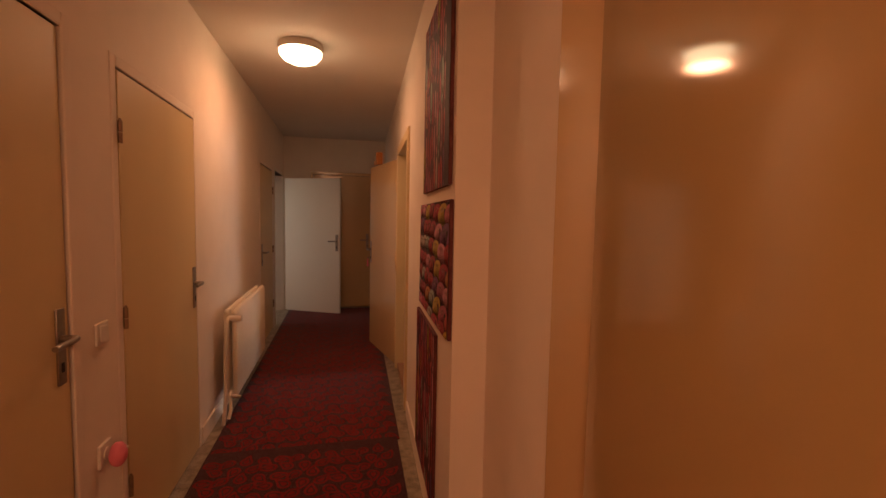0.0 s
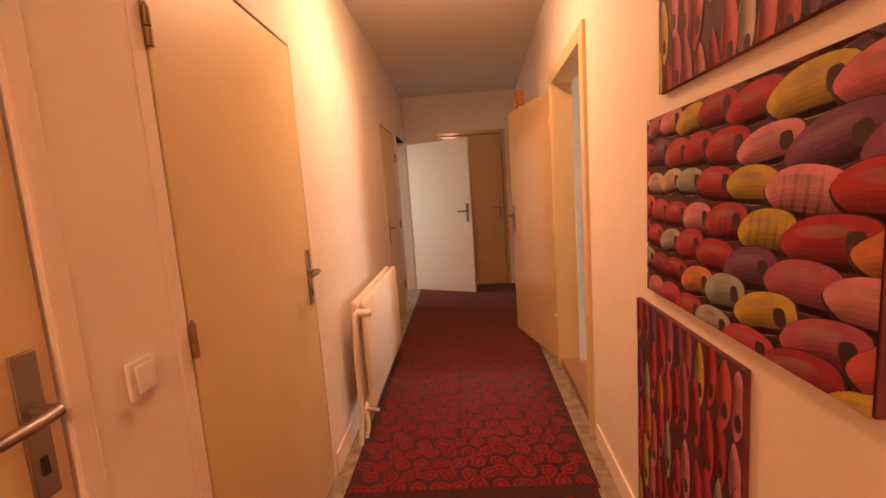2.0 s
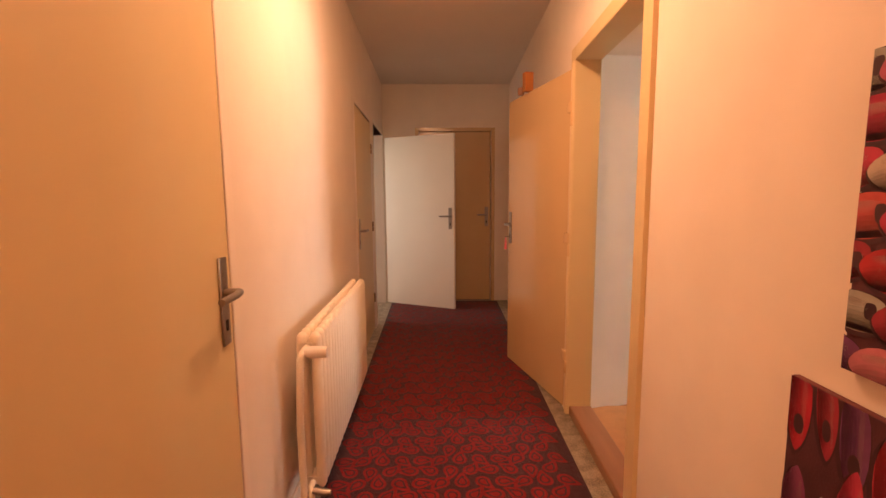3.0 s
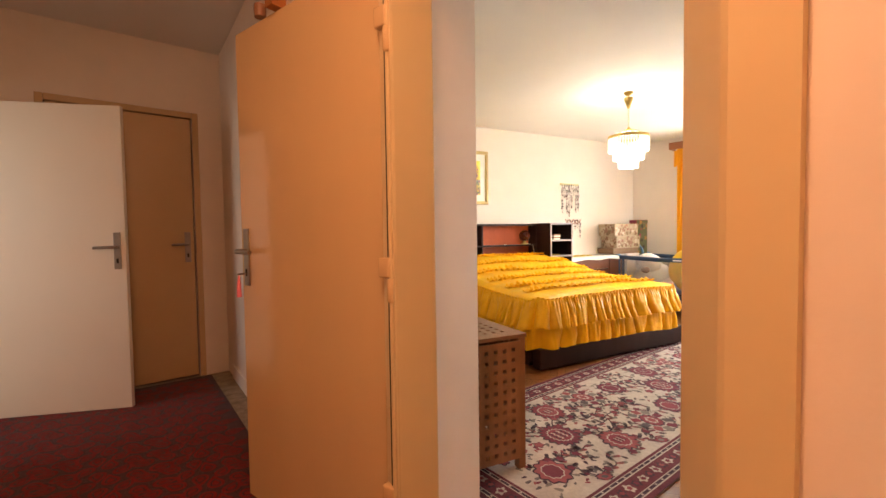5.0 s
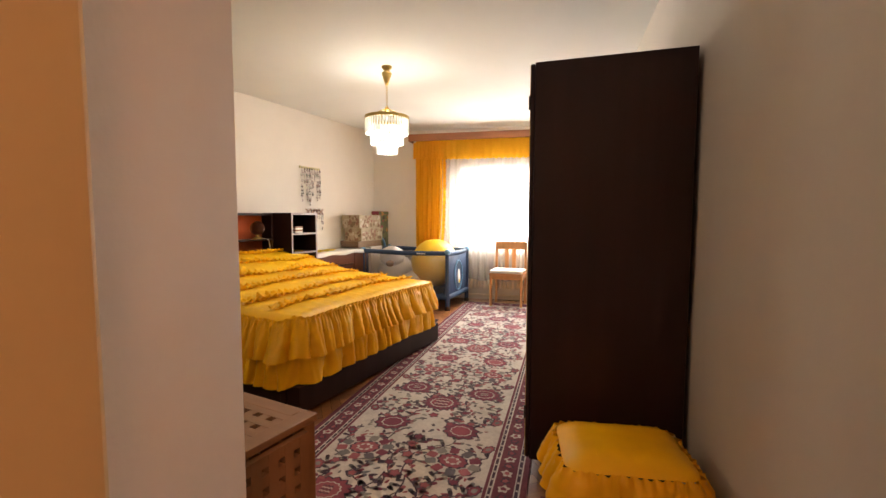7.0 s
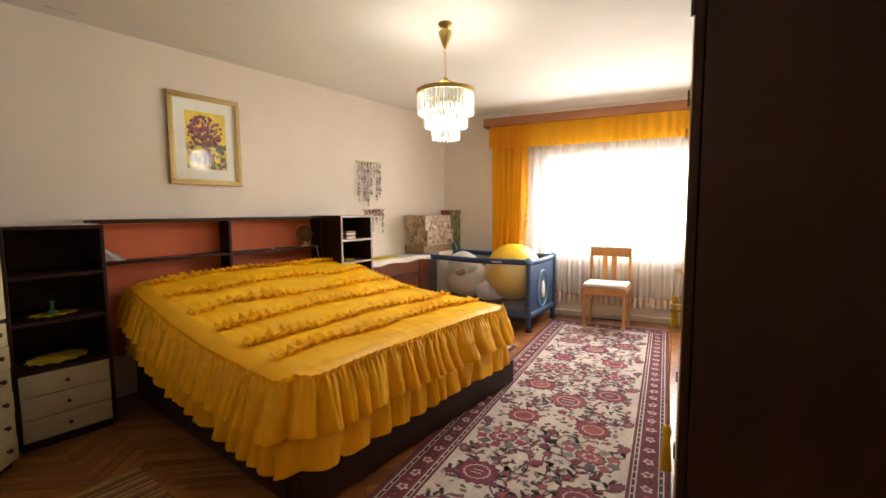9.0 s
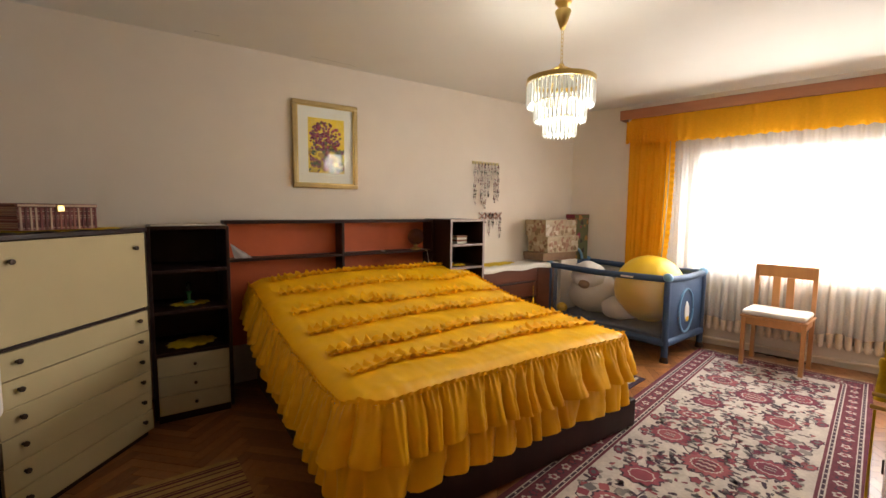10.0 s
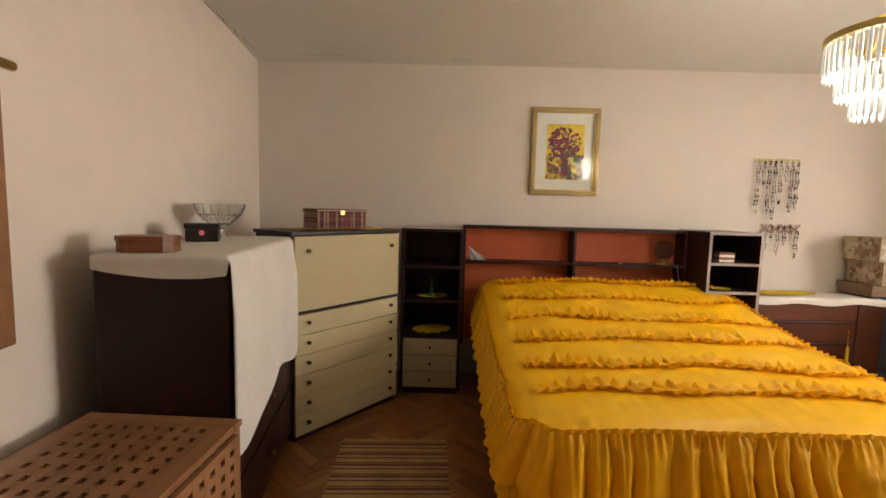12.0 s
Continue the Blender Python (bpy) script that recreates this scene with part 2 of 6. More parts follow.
M = {
    "wall": mat("hall_plaster", (0.86, 0.75, 0.64), 0.75, 0, 0.04, 6, 0.10, 90),
    "wall_bed": mat("bedroom_plaster", (0.72, 0.65, 0.565), 0.8, 0, 0.035, 5, 0.12, 80),
    "ceil": mat("ceiling_paint", (0.80, 0.73, 0.65), 0.85, 0, 0.03, 3, 0.15, 40),
    "ceil_bed": mat("ceiling_white", (0.72, 0.70, 0.65), 0.85, 0, 0.03, 3, 0.15, 40),
    "door": mat("door_paint", (0.71, 0.55, 0.30), 0.48, 0, 0.05, 3, 0.06, 30, stretch=(1, 1, 0.15)),
    "door_gloss": mat("glossy_door_paint", (0.70, 0.49, 0.26), 0.09, 0, 0.05, 3, 0.008, 9, stretch=(1, 1, 0.3)),
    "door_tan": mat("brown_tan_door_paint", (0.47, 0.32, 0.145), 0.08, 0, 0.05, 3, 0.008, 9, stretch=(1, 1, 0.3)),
    "edge_pale": mat("pale_edge_banding", (0.36, 0.29, 0.28), 0.4, 0, 0.1, 20),
    "box_beige": mat("beige_printed_card", (0.40, 0.32, 0.21), 0.6, 0, 0.3, 16),
    "box_brown": mat("brown_card", (0.24, 0.15, 0.085), 0.7, 0, 0.15, 20),
    "hinge": mat("dull_hinge_metal", (0.30, 0.19, 0.11), 0.45, 0.4, 0.25, 30),
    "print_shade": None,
    "door_white": mat("white_door_paint", (0.84, 0.77, 0.65), 0.35, 0, 0.03, 3, 0.05, 30),
    "door_brown": mat("entry_door_paint", (0.60, 0.41, 0.22), 0.16, 0, 0.05, 3, 0.05, 30, coat=0.3),
    "gap": mat("dark_gap", (0.03, 0.02, 0.015), 0.9),
    "steel": mat("brushed_steel", (0.34, 0.30, 0.26), 0.38, 0.9, 0.1, 60),
    "brass": mat("brass", (0.55, 0.40, 0.14), 0.28, 1.0, 0.1, 40),
    "plastic": mat("white_plastic", (0.78, 0.72, 0.64), 0.4, 0, 0.03),
    "pink": mat("pink_plastic", (0.85, 0.22, 0.30), 0.45, 0, 0.05),
    "radiator": mat("radiator_enamel", (0.80, 0.70, 0.56), 0.35, 0, 0.04, 10, 0.05),
    "terrazzo": mat("terrazzo", (0.26, 0.21, 0.15), 0.45, 0, 0.75, 130, 0.1, 200),
    "thresh": mat("threshold_wood", (0.30, 0.14, 0.07), 0.4, 0, 0.2, 20, 0.1, 60, stretch=(1, 0.1, 1)),
    "carpet": mat("dark_carpet", (0.050, 0.008, 0.010), 0.95, 0, 0.3, 90, 0.6, 500, sheen=0.2, spec=0.1),
    "carpet_red": mat("red_carpet_pile", (0.22, 0.014, 0.016), 0.95, 0, 0.25, 90, 0.6, 500, sheen=0.1, spec=0.1),
    "wood_dark": mat("dark_mahogany", (0.026, 0.009, 0.0075), 0.40, 0, 0.35, 14, 0.1, 60, stretch=(1, 1, 0.08), spec=0.3),
    "wood_mid": mat("walnut_veneer", (0.13, 0.040, 0.020), 0.32, 0, 0.35, 14, 0.08, 60, stretch=(0.1, 1, 1)),
    "orange": mat("orange_panel", (0.52, 0.105, 0.030), 0.55, 0, 0.12, 8, 0.05),
    "cream": mat("cream_laminate", (0.52, 0.435, 0.25), 0.5, 0, 0.04, 5, 0.03, spec=0.2),
    "cream_pale": mat("pale_laminate", (0.47, 0.40, 0.26), 0.5, 0, 0.04, 5, 0.03, spec=0.2),
    "wardrobe_gloss": mat("pale_gloss_veneer", (0.46, 0.30, 0.06), 0.12, 0, 0.08, 6, 0.02, 40, stretch=(1, 1, 0.1)),
    "knob": mat("dark_knob", (0.05, 0.03, 0.02), 0.3, 0.6),
    "yellow": satin("yellow_satin", (0.97, 0.525, 0.006), 0.42, 0.0),
    "yellow_ruffle": satin("yellow_satin_ruffle", (0.97, 0.50, 0.006), 0.34, 0.10),
    "yellow_lace": mat("yellow_crochet", (0.72, 0.50, 0.02), 0.85, 0, 0.2, 120, 0.8, 300),
    "ball": mat("yellow_rubber", (0.82, 0.52, 0.02), 0.42, 0, 0.03),
    "crate": mat("acacia_wood", (0.33, 0.155, 0.065), 0.45, 0, 0.25, 18, 0.1, 60, stretch=(1, 0.15, 1)),
    "chair": mat("beech_wood", (0.50, 0.24, 0.09), 0.35, 0, 0.15, 16, 0.05, 60, stretch=(1, 1, 0.1)),
    "white_cloth": mat("white_linen", (0.74, 0.70, 0.63), 0.9, 0, 0.05, 30, 0.4, 250),
    "blue": mat("blue_nylon", (0.032, 0.065, 0.14), 0.6, 0, 0.15, 40, 0.3, 300),
    "blue_light": mat("light_blue_plastic", (0.16, 0.32, 0.50), 0.4, 0, 0.06),
    "mesh_net": cloth_thin("cot_netting", (0.50, 0.50, 0.52), 0.3, 0.72),
    "plush": mat("white_plush", (0.74, 0.70, 0.66), 0.95, 0, 0.12, 60, 0.9, 160, sheen=0.5),
    "plush_brown": mat("brown_plush", (0.30, 0.17, 0.09), 0.95, 0, 0.2, 60, 0.9, 160),
    "sheer": cloth_thin("sheer_curtain", (0.94, 0.94, 0.94), 0.60, 0.56),
    "curtain": cloth_thin("yellow_curtain", (0.93, 0.48, 0.02), 0.62, 0.0),
    "valance_wood": mat("pelmet_wood", (0.36, 0.13, 0.045), 0.35, 0, 0.25, 14, 0.05, 60, stretch=(0.1, 1, 1)),
    "rug_cream": mat("rug_cream_pile", (0.50, 0.44, 0.39), 0.95, 0, 0.2, 60, 0.7, 400, spec=0.1),
    "rug_red": pieces("rug_red_pile", [(0.26, 0.055, 0.075), (0.19, 0.04, 0.065), (0.32, 0.09, 0.10)], 0.95, 0.7),
    "rug_border": mat("rug_border_pile", (0.15, 0.045, 0.06), 0.95, 0, 0.25, 60, 0.7, 400, spec=0.1),
    "rug_dark": mat("rug_dark_pile", (0.070, 0.045, 0.062), 0.95, 0, 0.25, 60, 0.7, 400, spec=0.1),
    "rug_grey": pieces("rug_grey_pile", [(0.17, 0.15, 0.15), (0.24, 0.21, 0.19), (0.12, 0.10, 0.11)], 0.95, 0.7),
    "fringe": mat("rug_fringe", (0.55, 0.47, 0.36), 0.95, 0, 0.2, 80, 0.5),
    "parquet": pieces("oak_parquet", [(0.32, 0.125, 0.036), (0.26, 0.095, 0.028), (0.37, 0.155, 0.050), (0.22, 0.082, 0.026)], 0.3, 0.08, True, 0.2, 30, 0.5),
    "mat_beige": mat("striped_mat_beige", (0.42, 0.27, 0.10), 0.9, 0, 0.2, 70, 0.6, 300),
    "mat_stripe": mat("striped_mat_purple", (0.14, 0.035, 0.05), 0.9, 0, 0.2, 70, 0.6, 300),
    "gold": mat("gilt_frame", (0.40, 0.29, 0.12), 0.4, 0.5, 0.15, 30, 0.1),
    "paper": mat("ivory_mount", (0.76, 0.72, 0.60), 0.8, 0, 0.02),
    "white_paper": mat("white_paper", (0.86, 0.86, 0.86), 0.8, 0, 0.03),
    "bead_rail": mat("pale_green_rail", (0.62, 0.54, 0.26), 0.5, 0, 0.15, 20),
    "rack_wood": mat("rosy_rack_wood", (0.38, 0.21, 0.15), 0.5, 0, 0.2, 20),
    "art_yellow": mat("painted_yellow", (0.75, 0.52, 0.03), 0.7, 0, 0.2, 20),
    "art_leaf": pieces("painted_leaves", [(0.26, 0.03, 0.06), (0.17, 0.02, 0.05), (0.36, 0.06, 0.10), (0.20, 0.05, 0.12), (0.13, 0.12, 0.05)], 0.7),
    "art_ground": pieces("painted_ground", [(0.45, 0.25, 0.04), (0.25, 0.08, 0.10), (0.10, 0.12, 0.06), (0.60, 0.42, 0.06)], 0.7),
    "glass": glass("clear_glass"),
    "crystal": None,
    "wicker": pieces("red_wicker", [(0.16, 0.035, 0.03), (0.28, 0.10, 0.07), (0.10, 0.025, 0.02), (0.42, 0.28, 0.2)], 0.6),
    "redwood": mat("reddish_box_wood", (0.24, 0.085, 0.035), 0.45, 0, 0.25, 20, 0.05),
    "black_box": mat("black_lacquer", (0.02, 0.015, 0.012), 0.3, 0, 0.2),
    "floral": pieces("floral_paper", [(0.58, 0.50, 0.38), (0.28, 0.16, 0.10), (0.48, 0.38, 0.27), (0.24, 0.17, 0.10), (0.34, 0.19, 0.13)], 0.6),
    "floral_dark": pieces("dark_floral_paper", [(0.05, 0.04, 0.03), (0.40, 0.20, 0.05), (0.30, 0.05, 0.08), (0.12, 0.12, 0.05)], 0.5),
    "beads": pieces("beads", [(0.05, 0.05, 0.06), (0.45, 0.30, 0.25), (0.65, 0.6, 0.55), (0.5, 0.45, 0.42), (0.30, 0.20, 0.22), (0.2, 0.05, 0.08), (0.1, 0.2, 0.15), (0.02, 0.02, 0.02)], 0.25),
    "stool_floral": pieces("dark_floral_cloth", [(0.07, 0.08, 0.04), (0.18, 0.15, 0.07), (0.03, 0.03, 0.025), (0.32, 0.23, 0.10)], 0.9),
    "smoke": glass("smoked_globe", (0.5, 0.42, 0.38), 0.15),
    "green": mat("green_glass", (0.05, 0.18, 0.07), 0.2, 0),
    "canvas_edge": mat("canvas_edge", (0.16, 0.035, 0.035), 0.7, 0, 0.4, 20),
    "canvas_dark": mat("dark_printed_canvas", (0.075, 0.018, 0.026), 0.7, 0, 0.5, 14, 0.2, 300),
    "kayak": pieces("painted_boats", [(0.50, 0.03, 0.04), (0.42, 0.02, 0.06), (0.62, 0.10, 0.09), (0.48, 0.10, 0.16), (0.45, 0.04, 0.05), (0.60, 0.42, 0.05),
                                     (0.44, 0.43, 0.36), (0.62, 0.20, 0.24), (0.20, 0.06, 0.16), (0.66, 0.24, 0.07), (0.35, 0.03, 0.05), (0.56, 0.05, 0.10), (0.58, 0.47, 0.38), (0.60, 0.15, 0.17), (0.36, 0.43, 0.34), (0.50, 0.03, 0.05), (0.68, 0.26, 0.30), (0.52, 0.04, 0.05), (0.44, 0.02, 0.04), (0.26, 0.06, 0.16)], 0.55, 0.1, False, 0.25, 25),
    "kayak_dark": mat("painted_shadow", (0.050, 0.012, 0.018), 0.7, 0, 0.4, 20),
    "amber_box": mat("orange_carton", (0.42, 0.15, 0.035), 0.6, 0, 0.1),
    "bulb": mat("lamp_glass_lit", (1.0, 0.72, 0.42), 0.3, 0, 0.0, emit=9.0),
    "mirror": mat("mirror_silver", (0.85, 0.85, 0.85), 0.03, 1.0, 0.0),
    "pane_sky": mat("sky_backdrop", (1, 1, 1), 1.0, 0, 0.0, emit=2.6),
}
# translucent inks: shade and highlights painted into the printed boats, also stripes and dots
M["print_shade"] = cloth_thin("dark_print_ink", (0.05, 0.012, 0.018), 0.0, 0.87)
M["print_light"] = cloth_thin("pale_print_ink", (0.70, 0.52, 0.48), 0.0, 0.88)
M["crystal"] = mat("lit_crystal", (0.93, 0.96, 0.92), 0.12, 0, 0.02, emit=0.15)


# ---------- geometry helpers ----------
def add_box(bm, lo, hi):
    x0, y0, z0 = lo
    x1, y1, z1 = hi
    v = [bm.verts.new(p) for p in ((x0, y0, z0), (x1, y0, z0), (x1, y1, z0), (x0, y1, z0), (x0, y0, z1), (x1, y0, z1), (x1, y1, z1), (x0, y1, z1))]
    for f in ((3, 2, 1, 0), (4, 5, 6, 7), (0, 1, 5, 4), (1, 2, 6, 5), (2, 3, 7, 6), (3, 0, 4, 7)):
        bm.faces.new([v[i] for i in f])
    return v


def box(lo, hi, bev=0.0, seg=2):
    bm = bmesh.new()
    add_box(bm, lo, hi)
    if bev:
        bmesh.ops.bevel(bm, geom=bm.edges[:], offset=bev, segments=seg, affect="EDGES", profile=0.5)
    return bm


def boxes(*pairs):
    bm = bmesh.new()
    for lo, hi in pairs:
        add_box(bm, lo, hi)
    return bm


def prism(points, z0, z1):
    bm = bmesh.new()
    a = [bm.verts.new((x, y, z0)) for x, y in points]
    b = [bm.verts.new((x, y, z1)) for x, y in points]
    bm.faces.new(a[::-1])
    bm.faces.new(b)
    n = len(a)
    for i in range(n):
        bm.faces.new((a[i], a[(i + 1) % n], b[(i + 1) % n], b[i]))
    return bm


def add_tube(bm, pts, r, seg=8, cap=True):
    """A tube through pts; r: one radius or one for each point."""
    pts = [Vector(p) for p in pts]
    rs = r if isinstance(r, (list, tuple)) else [r] * len(pts)
    rings = []
    side = None
    for i, p in enumerate(pts):
        t = (pts[min(i + 1, len(pts) - 1)] - pts[max(i - 1, 0)]).normalized()
        if side is None:
            side = t.orthogonal().normalized()
        side = (side - t * side.dot(t)).normalized()
        up = t.cross(side)
        rings.append([bm.verts.new(p + (side * math.cos(a) + up * math.sin(a)) * rs[i]) for a in (2 * math.pi * k / seg for k in range(seg))])
    for a, b in zip(rings, rings[1:]):
        for k in range(seg):
            bm.faces.new((a[k], a[(k + 1) % seg], b[(k + 1) % seg], b[k]))
    if cap:
        bm.faces.new(rings[0][::-1])
        bm.faces.new(rings[-1])
    return bm


def tube(pts, r, seg=8):
    return add_tube(bmesh.new(), pts, r, seg)


def lathe(profile, seg=32, bm=None, at=(0, 0, 0)):
    bm = bm or bmesh.new()
    at = Vector(at)
    rings = []
    for r, z in profile:
        if r < 1e-5:
            rings.append([bm.verts.new(at + Vector((0, 0, z)))])
        else:
            rings.append([bm.verts.new(at + Vector((r * math.cos(2 * math.pi * k / seg), r * math.sin(2 * math.pi * k / seg), z))) for k in range(seg)])
    for a, b in zip(rings, rings[1:]):
        for k in range(seg):
            k2 = (k + 1) % seg
            if len(a) == 1 and len(b) == 1:
                continue
            if len(a) == 1:
                bm.faces.new((a[0], b[k2], b[k]))
            elif len(b) == 1:
                bm.faces.new((a[k], a[k2], b[0]))
            else:
                bm.faces.new((a[k], a[k2], b[k2], b[k]))
    return bm


def grid_mesh(nu, nv, fn, closed=False):
    """A sheet of nu x nv points by fn(i / (nu - 1), j / (nv - 1))."""
    bm = bmesh.new()
    v = [[bm.verts.new(fn(i / (nu - 1), j / (nv - 1))) for j in range(nv)] for i in range(nu)]
    for i in range(nu - 1):
        for j in range(nv - 1):
            bm.faces.new((v[i][j], v[i + 1][j], v[i + 1][j + 1], v[i][j + 1]))
    return bm


def blob(center, radii, seed=0.0, rough=0.0, sub=3):
    bm = bmesh.new()
    bmesh.ops.create_icosphere(bm, subdivisions=sub, radius=1)
    for v in bm.verts:
        k = 1 + rough * noise.noise(v.co * 2.2 + Vector((seed, seed, 0)))
        v.co = Vector((v.co.x * radii[0] * k + center[0], v.co.y * radii[1] * k + center[1], v.co.z * radii[2] * k + center[2]))
    return bm


def mesh_of(name, bm, material, smooth=None):
    me = bpy.data.meshes.new(name)
    bmesh.ops.recalc_face_normals(bm, faces=bm.faces[:])
    bm.to_mesh(me)
    bm.free()
    me.materials.append(material)
    if smooth == 40:          # bevelled boards keep flat faces
        smooth = 20
    if smooth is not None:
        me.shade_smooth() if smooth >= 180 else me.set_sharp_from_angle(angle=radians(smooth))
        if smooth < 180:
            me.shade_smooth()
            me.set_sharp_from_angle(angle=radians(smooth))
    return me


def part(name, bm, material, parent, label="", smooth=None, m=None):
    ob = new(name, mesh_of(name, bm, material, smooth))
    ob.parent = parent
    if m is not None:
        ob.matrix_basis = m
    return tagged(ob, label)


def thing(name, m, label, category, group=""):
    ob = new(name)
    ob.empty_display_size = 0.1
    ob.matrix_basis = m
    return tagged(ob, label, category, group)


def solid(name, bm, material, label, category, m=None, kind="", smooth=None, group=""):
    ob = new(name, mesh_of(name, bm, material, smooth))
    if m is not None:
        ob.matrix_basis = m
    return tagged(ob, label, category, group, kind)


def structure(name, bm, material, m=None, label="", category=""):
    return solid(name, bm, material, label or name.replace("_", " "), category, m, "structure")


# ---------- the shell ----------
HALL_TOP, BED_TOP = 2.63, 2.49
LEFT, FAR = 0.467, 6.57


def hall_walls():
    t = 0.25
    holes = [(0.335, 1.225, 2.0), (1.555, 2.455, 1.99), (4.60, 5.43, 2.0), (5.68, 6.53, 2.03)]
    w = structure("wall_west", boxes(*[((LEFT - t, a, 0), (LEFT, b, HALL_TOP)) for a, b in ((-2.4, 0.335), (1.225, 1.555), (2.455, 4.60), (5.43, 5.68), (6.53, FAR + 0.25))],
                                    *[((LEFT - t, a, h), (LEFT, b, HALL_TOP)) for a, b, h in holes]), M["wall"], FH, "cream plastered hall wall with four doors", "wall")
    structure("wall_far", boxes(((LEFT, FAR, 0), (0.90, FAR + 0.25, HALL_TOP)), ((1.775, FAR, 0), (2.2, FAR + 0.25, HALL_TOP)), ((0.90, FAR, 2.12), (1.775, FAR + 0.25, HALL_TOP)), ((0.90, FAR + 0.10, 0), (1.775, FAR + 0.25, 2.12))),
              M["wall"], FH, "cream plastered end wall of the hall", "wall")
    structure("wall_back", box((LEFT - t, -2.65, 0), (2.6, -2.4, HALL_TOP)), M["wall"], FH, "cream plastered wall behind the walk", "wall")
    r = structure("wall_east", boxes(((0, -0.03, 0), (0.38, 1.58, HALL_TOP)), ((0.13, -0.60, 0), (0.38, -0.03, HALL_TOP)), ((0.36, -1.80, 0), (0.38, -0.60, 2.06)), ((0.13, -1.80, 2.06), (0.38, -0.60, HALL_TOP)),
                                   ((0.13, -3.9, 0), (0.38, -1.80, HALL_TOP)), ((0.13, 1.58, 0), (0.38, 1.70, 2.06)), ((0, 1.58, 2.06), (0.38, 2.60, HALL_TOP)), ((0, 2.585, 0), (0.13, 2.60, 2.06))),
                  M["wall"], FR, "cream plastered wall between hall and bedroom", "wall")
    structure("wall_inner", prism([(0, 2.60), (0.13, 2.60), (0.13, 2.56), (0.41, 2.65), (0.47, 6.1), (0.47, 6.4), (0, 6.4)], 0, HALL_TOP), M["wall"], FR, "cream plastered wall beside the bedroom door", "wall")
    structure("side_room", boxes(((-1.6, 5.3, 0), (-1.5, 5.5, 2.63)), ((-1.6, 6.7, 0), (-1.5, 7.0, 2.63)), ((-1.6, 5.5, 0), (-1.5, 6.7, 0.9)), ((-1.6, 5.5, 2.1), (-1.5, 6.7, 2.63)), ((-1.6, 5.2, 0), (LEFT - t, 5.3, 2.63)), ((-1.6, 6.9, 0), (LEFT - t, 7.0, 2.63)), ((-1.6, 5.3, -0.1), (LEFT - t, 6.9, 0.0)), ((-1.6, 5.3, 2.6), (LEFT - t, 6.9, 2.63))),
              M["wall"], FH, "plain walls of the side room with a window opening", "wall")
    structure("hall_ceiling", box((LEFT - t, -2.65, HALL_TOP), (2.45, FAR + 0.25, HALL_TOP + 0.12)), M["ceil"], FH, "cream painted hall ceiling", "ceiling")
    structure("hall_floor", box((LEFT - t, -2.65, -0.12), (2.05, FAR + 0.25, 0)), M["terrazzo"], FH, "speckled terrazzo hall floor", "floor")


def world_pt(f, x, y):
    p = f @ Vector((x, y, 0))
    return (p.x, p.y)


def bedroom_shell():
    structure("wall_north", box((0.75, 7.53, 0), (6.95, 7.78, BED_TOP)), M["wall_bed"], None, "off-white plastered bedroom wall behind the bed", "wall")
    structure("wall_south", box((2.18, 2.54, 0), (8.6, 2.79, BED_TOP)), M["wall_bed"], FH, "off-white plastered bedroom wall behind the wardrobe", "wall")
    s0, s1, z0, z1 = 1.36, 3.02, 0.80, 1.93
    structure("wall_window", boxes(((-0.25, 0, 0), (s0, 0.30, BED_TOP)), ((s1, 0, 0), (3.7, 0.30, BED_TOP)), ((s0, 0, 0), (s1, 0.30, z0)), ((s0, 0, z1), (s1, 0.30, BED_TOP))), M["wall_bed"], FE, "off-white plastered window wall", "wall")
    poly = [world_pt(FR, 0.40, 6.3), (6.95, 7.6), world_pt(FE, 3.6, 0.2), world_pt(FH, 2.2, 2.6), world_pt(FR, 0.40, 1.4)]
    structure("bedroom_ceiling", prism(poly, BED_TOP, BED_TOP + 0.1), M["ceil_bed"], None, "white painted bedroom ceiling with hairline cracks", "ceiling")
    poly2 = [world_pt(FR, 0.10, 6.3), (6.95, 7.6), world_pt(FE, 3.6, 0.2), world_pt(FH, 2.2, 2.6), world_pt(FR, 0.10, 1.5)]
    structure("bedroom_floor", prism(poly2, -0.06, -0.006), M["gap"], None, "dark joints under the parquet", "floor")


hall_walls()
bedroom_shell()


# ---------- hall: doors, frames, fittings ----------
def handle_set(parent, m, side=1, worn=False):
    """Long steel plate with a lever and keyhole; local x along the door, y out of it."""
    pl = part("handle_plate", box((-0.021, 0, -0.125), (0.021, 0.007, 0.115), 0.003), M["steel"], parent, "steel handle plate", 40, m)
    bm = tube([(0, 0.004, 0.02), (0, 0.045, 0.02)], 0.011, 10)
    add_tube(bm, [(0, 0.045, 0.02), (side * 0.03, 0.052, 0.02), (side * 0.115, 0.052, 0.018)], [0.011, 0.010, 0.009], 10)
    part("lever", bm, M["steel"], pl, "worn steel lever", 60)
    part("keyhole", box((-0.006, 0.0065, -0.085), (0.006, 0.009, -0.055), 0.002), M["gap"], pl)
    return pl


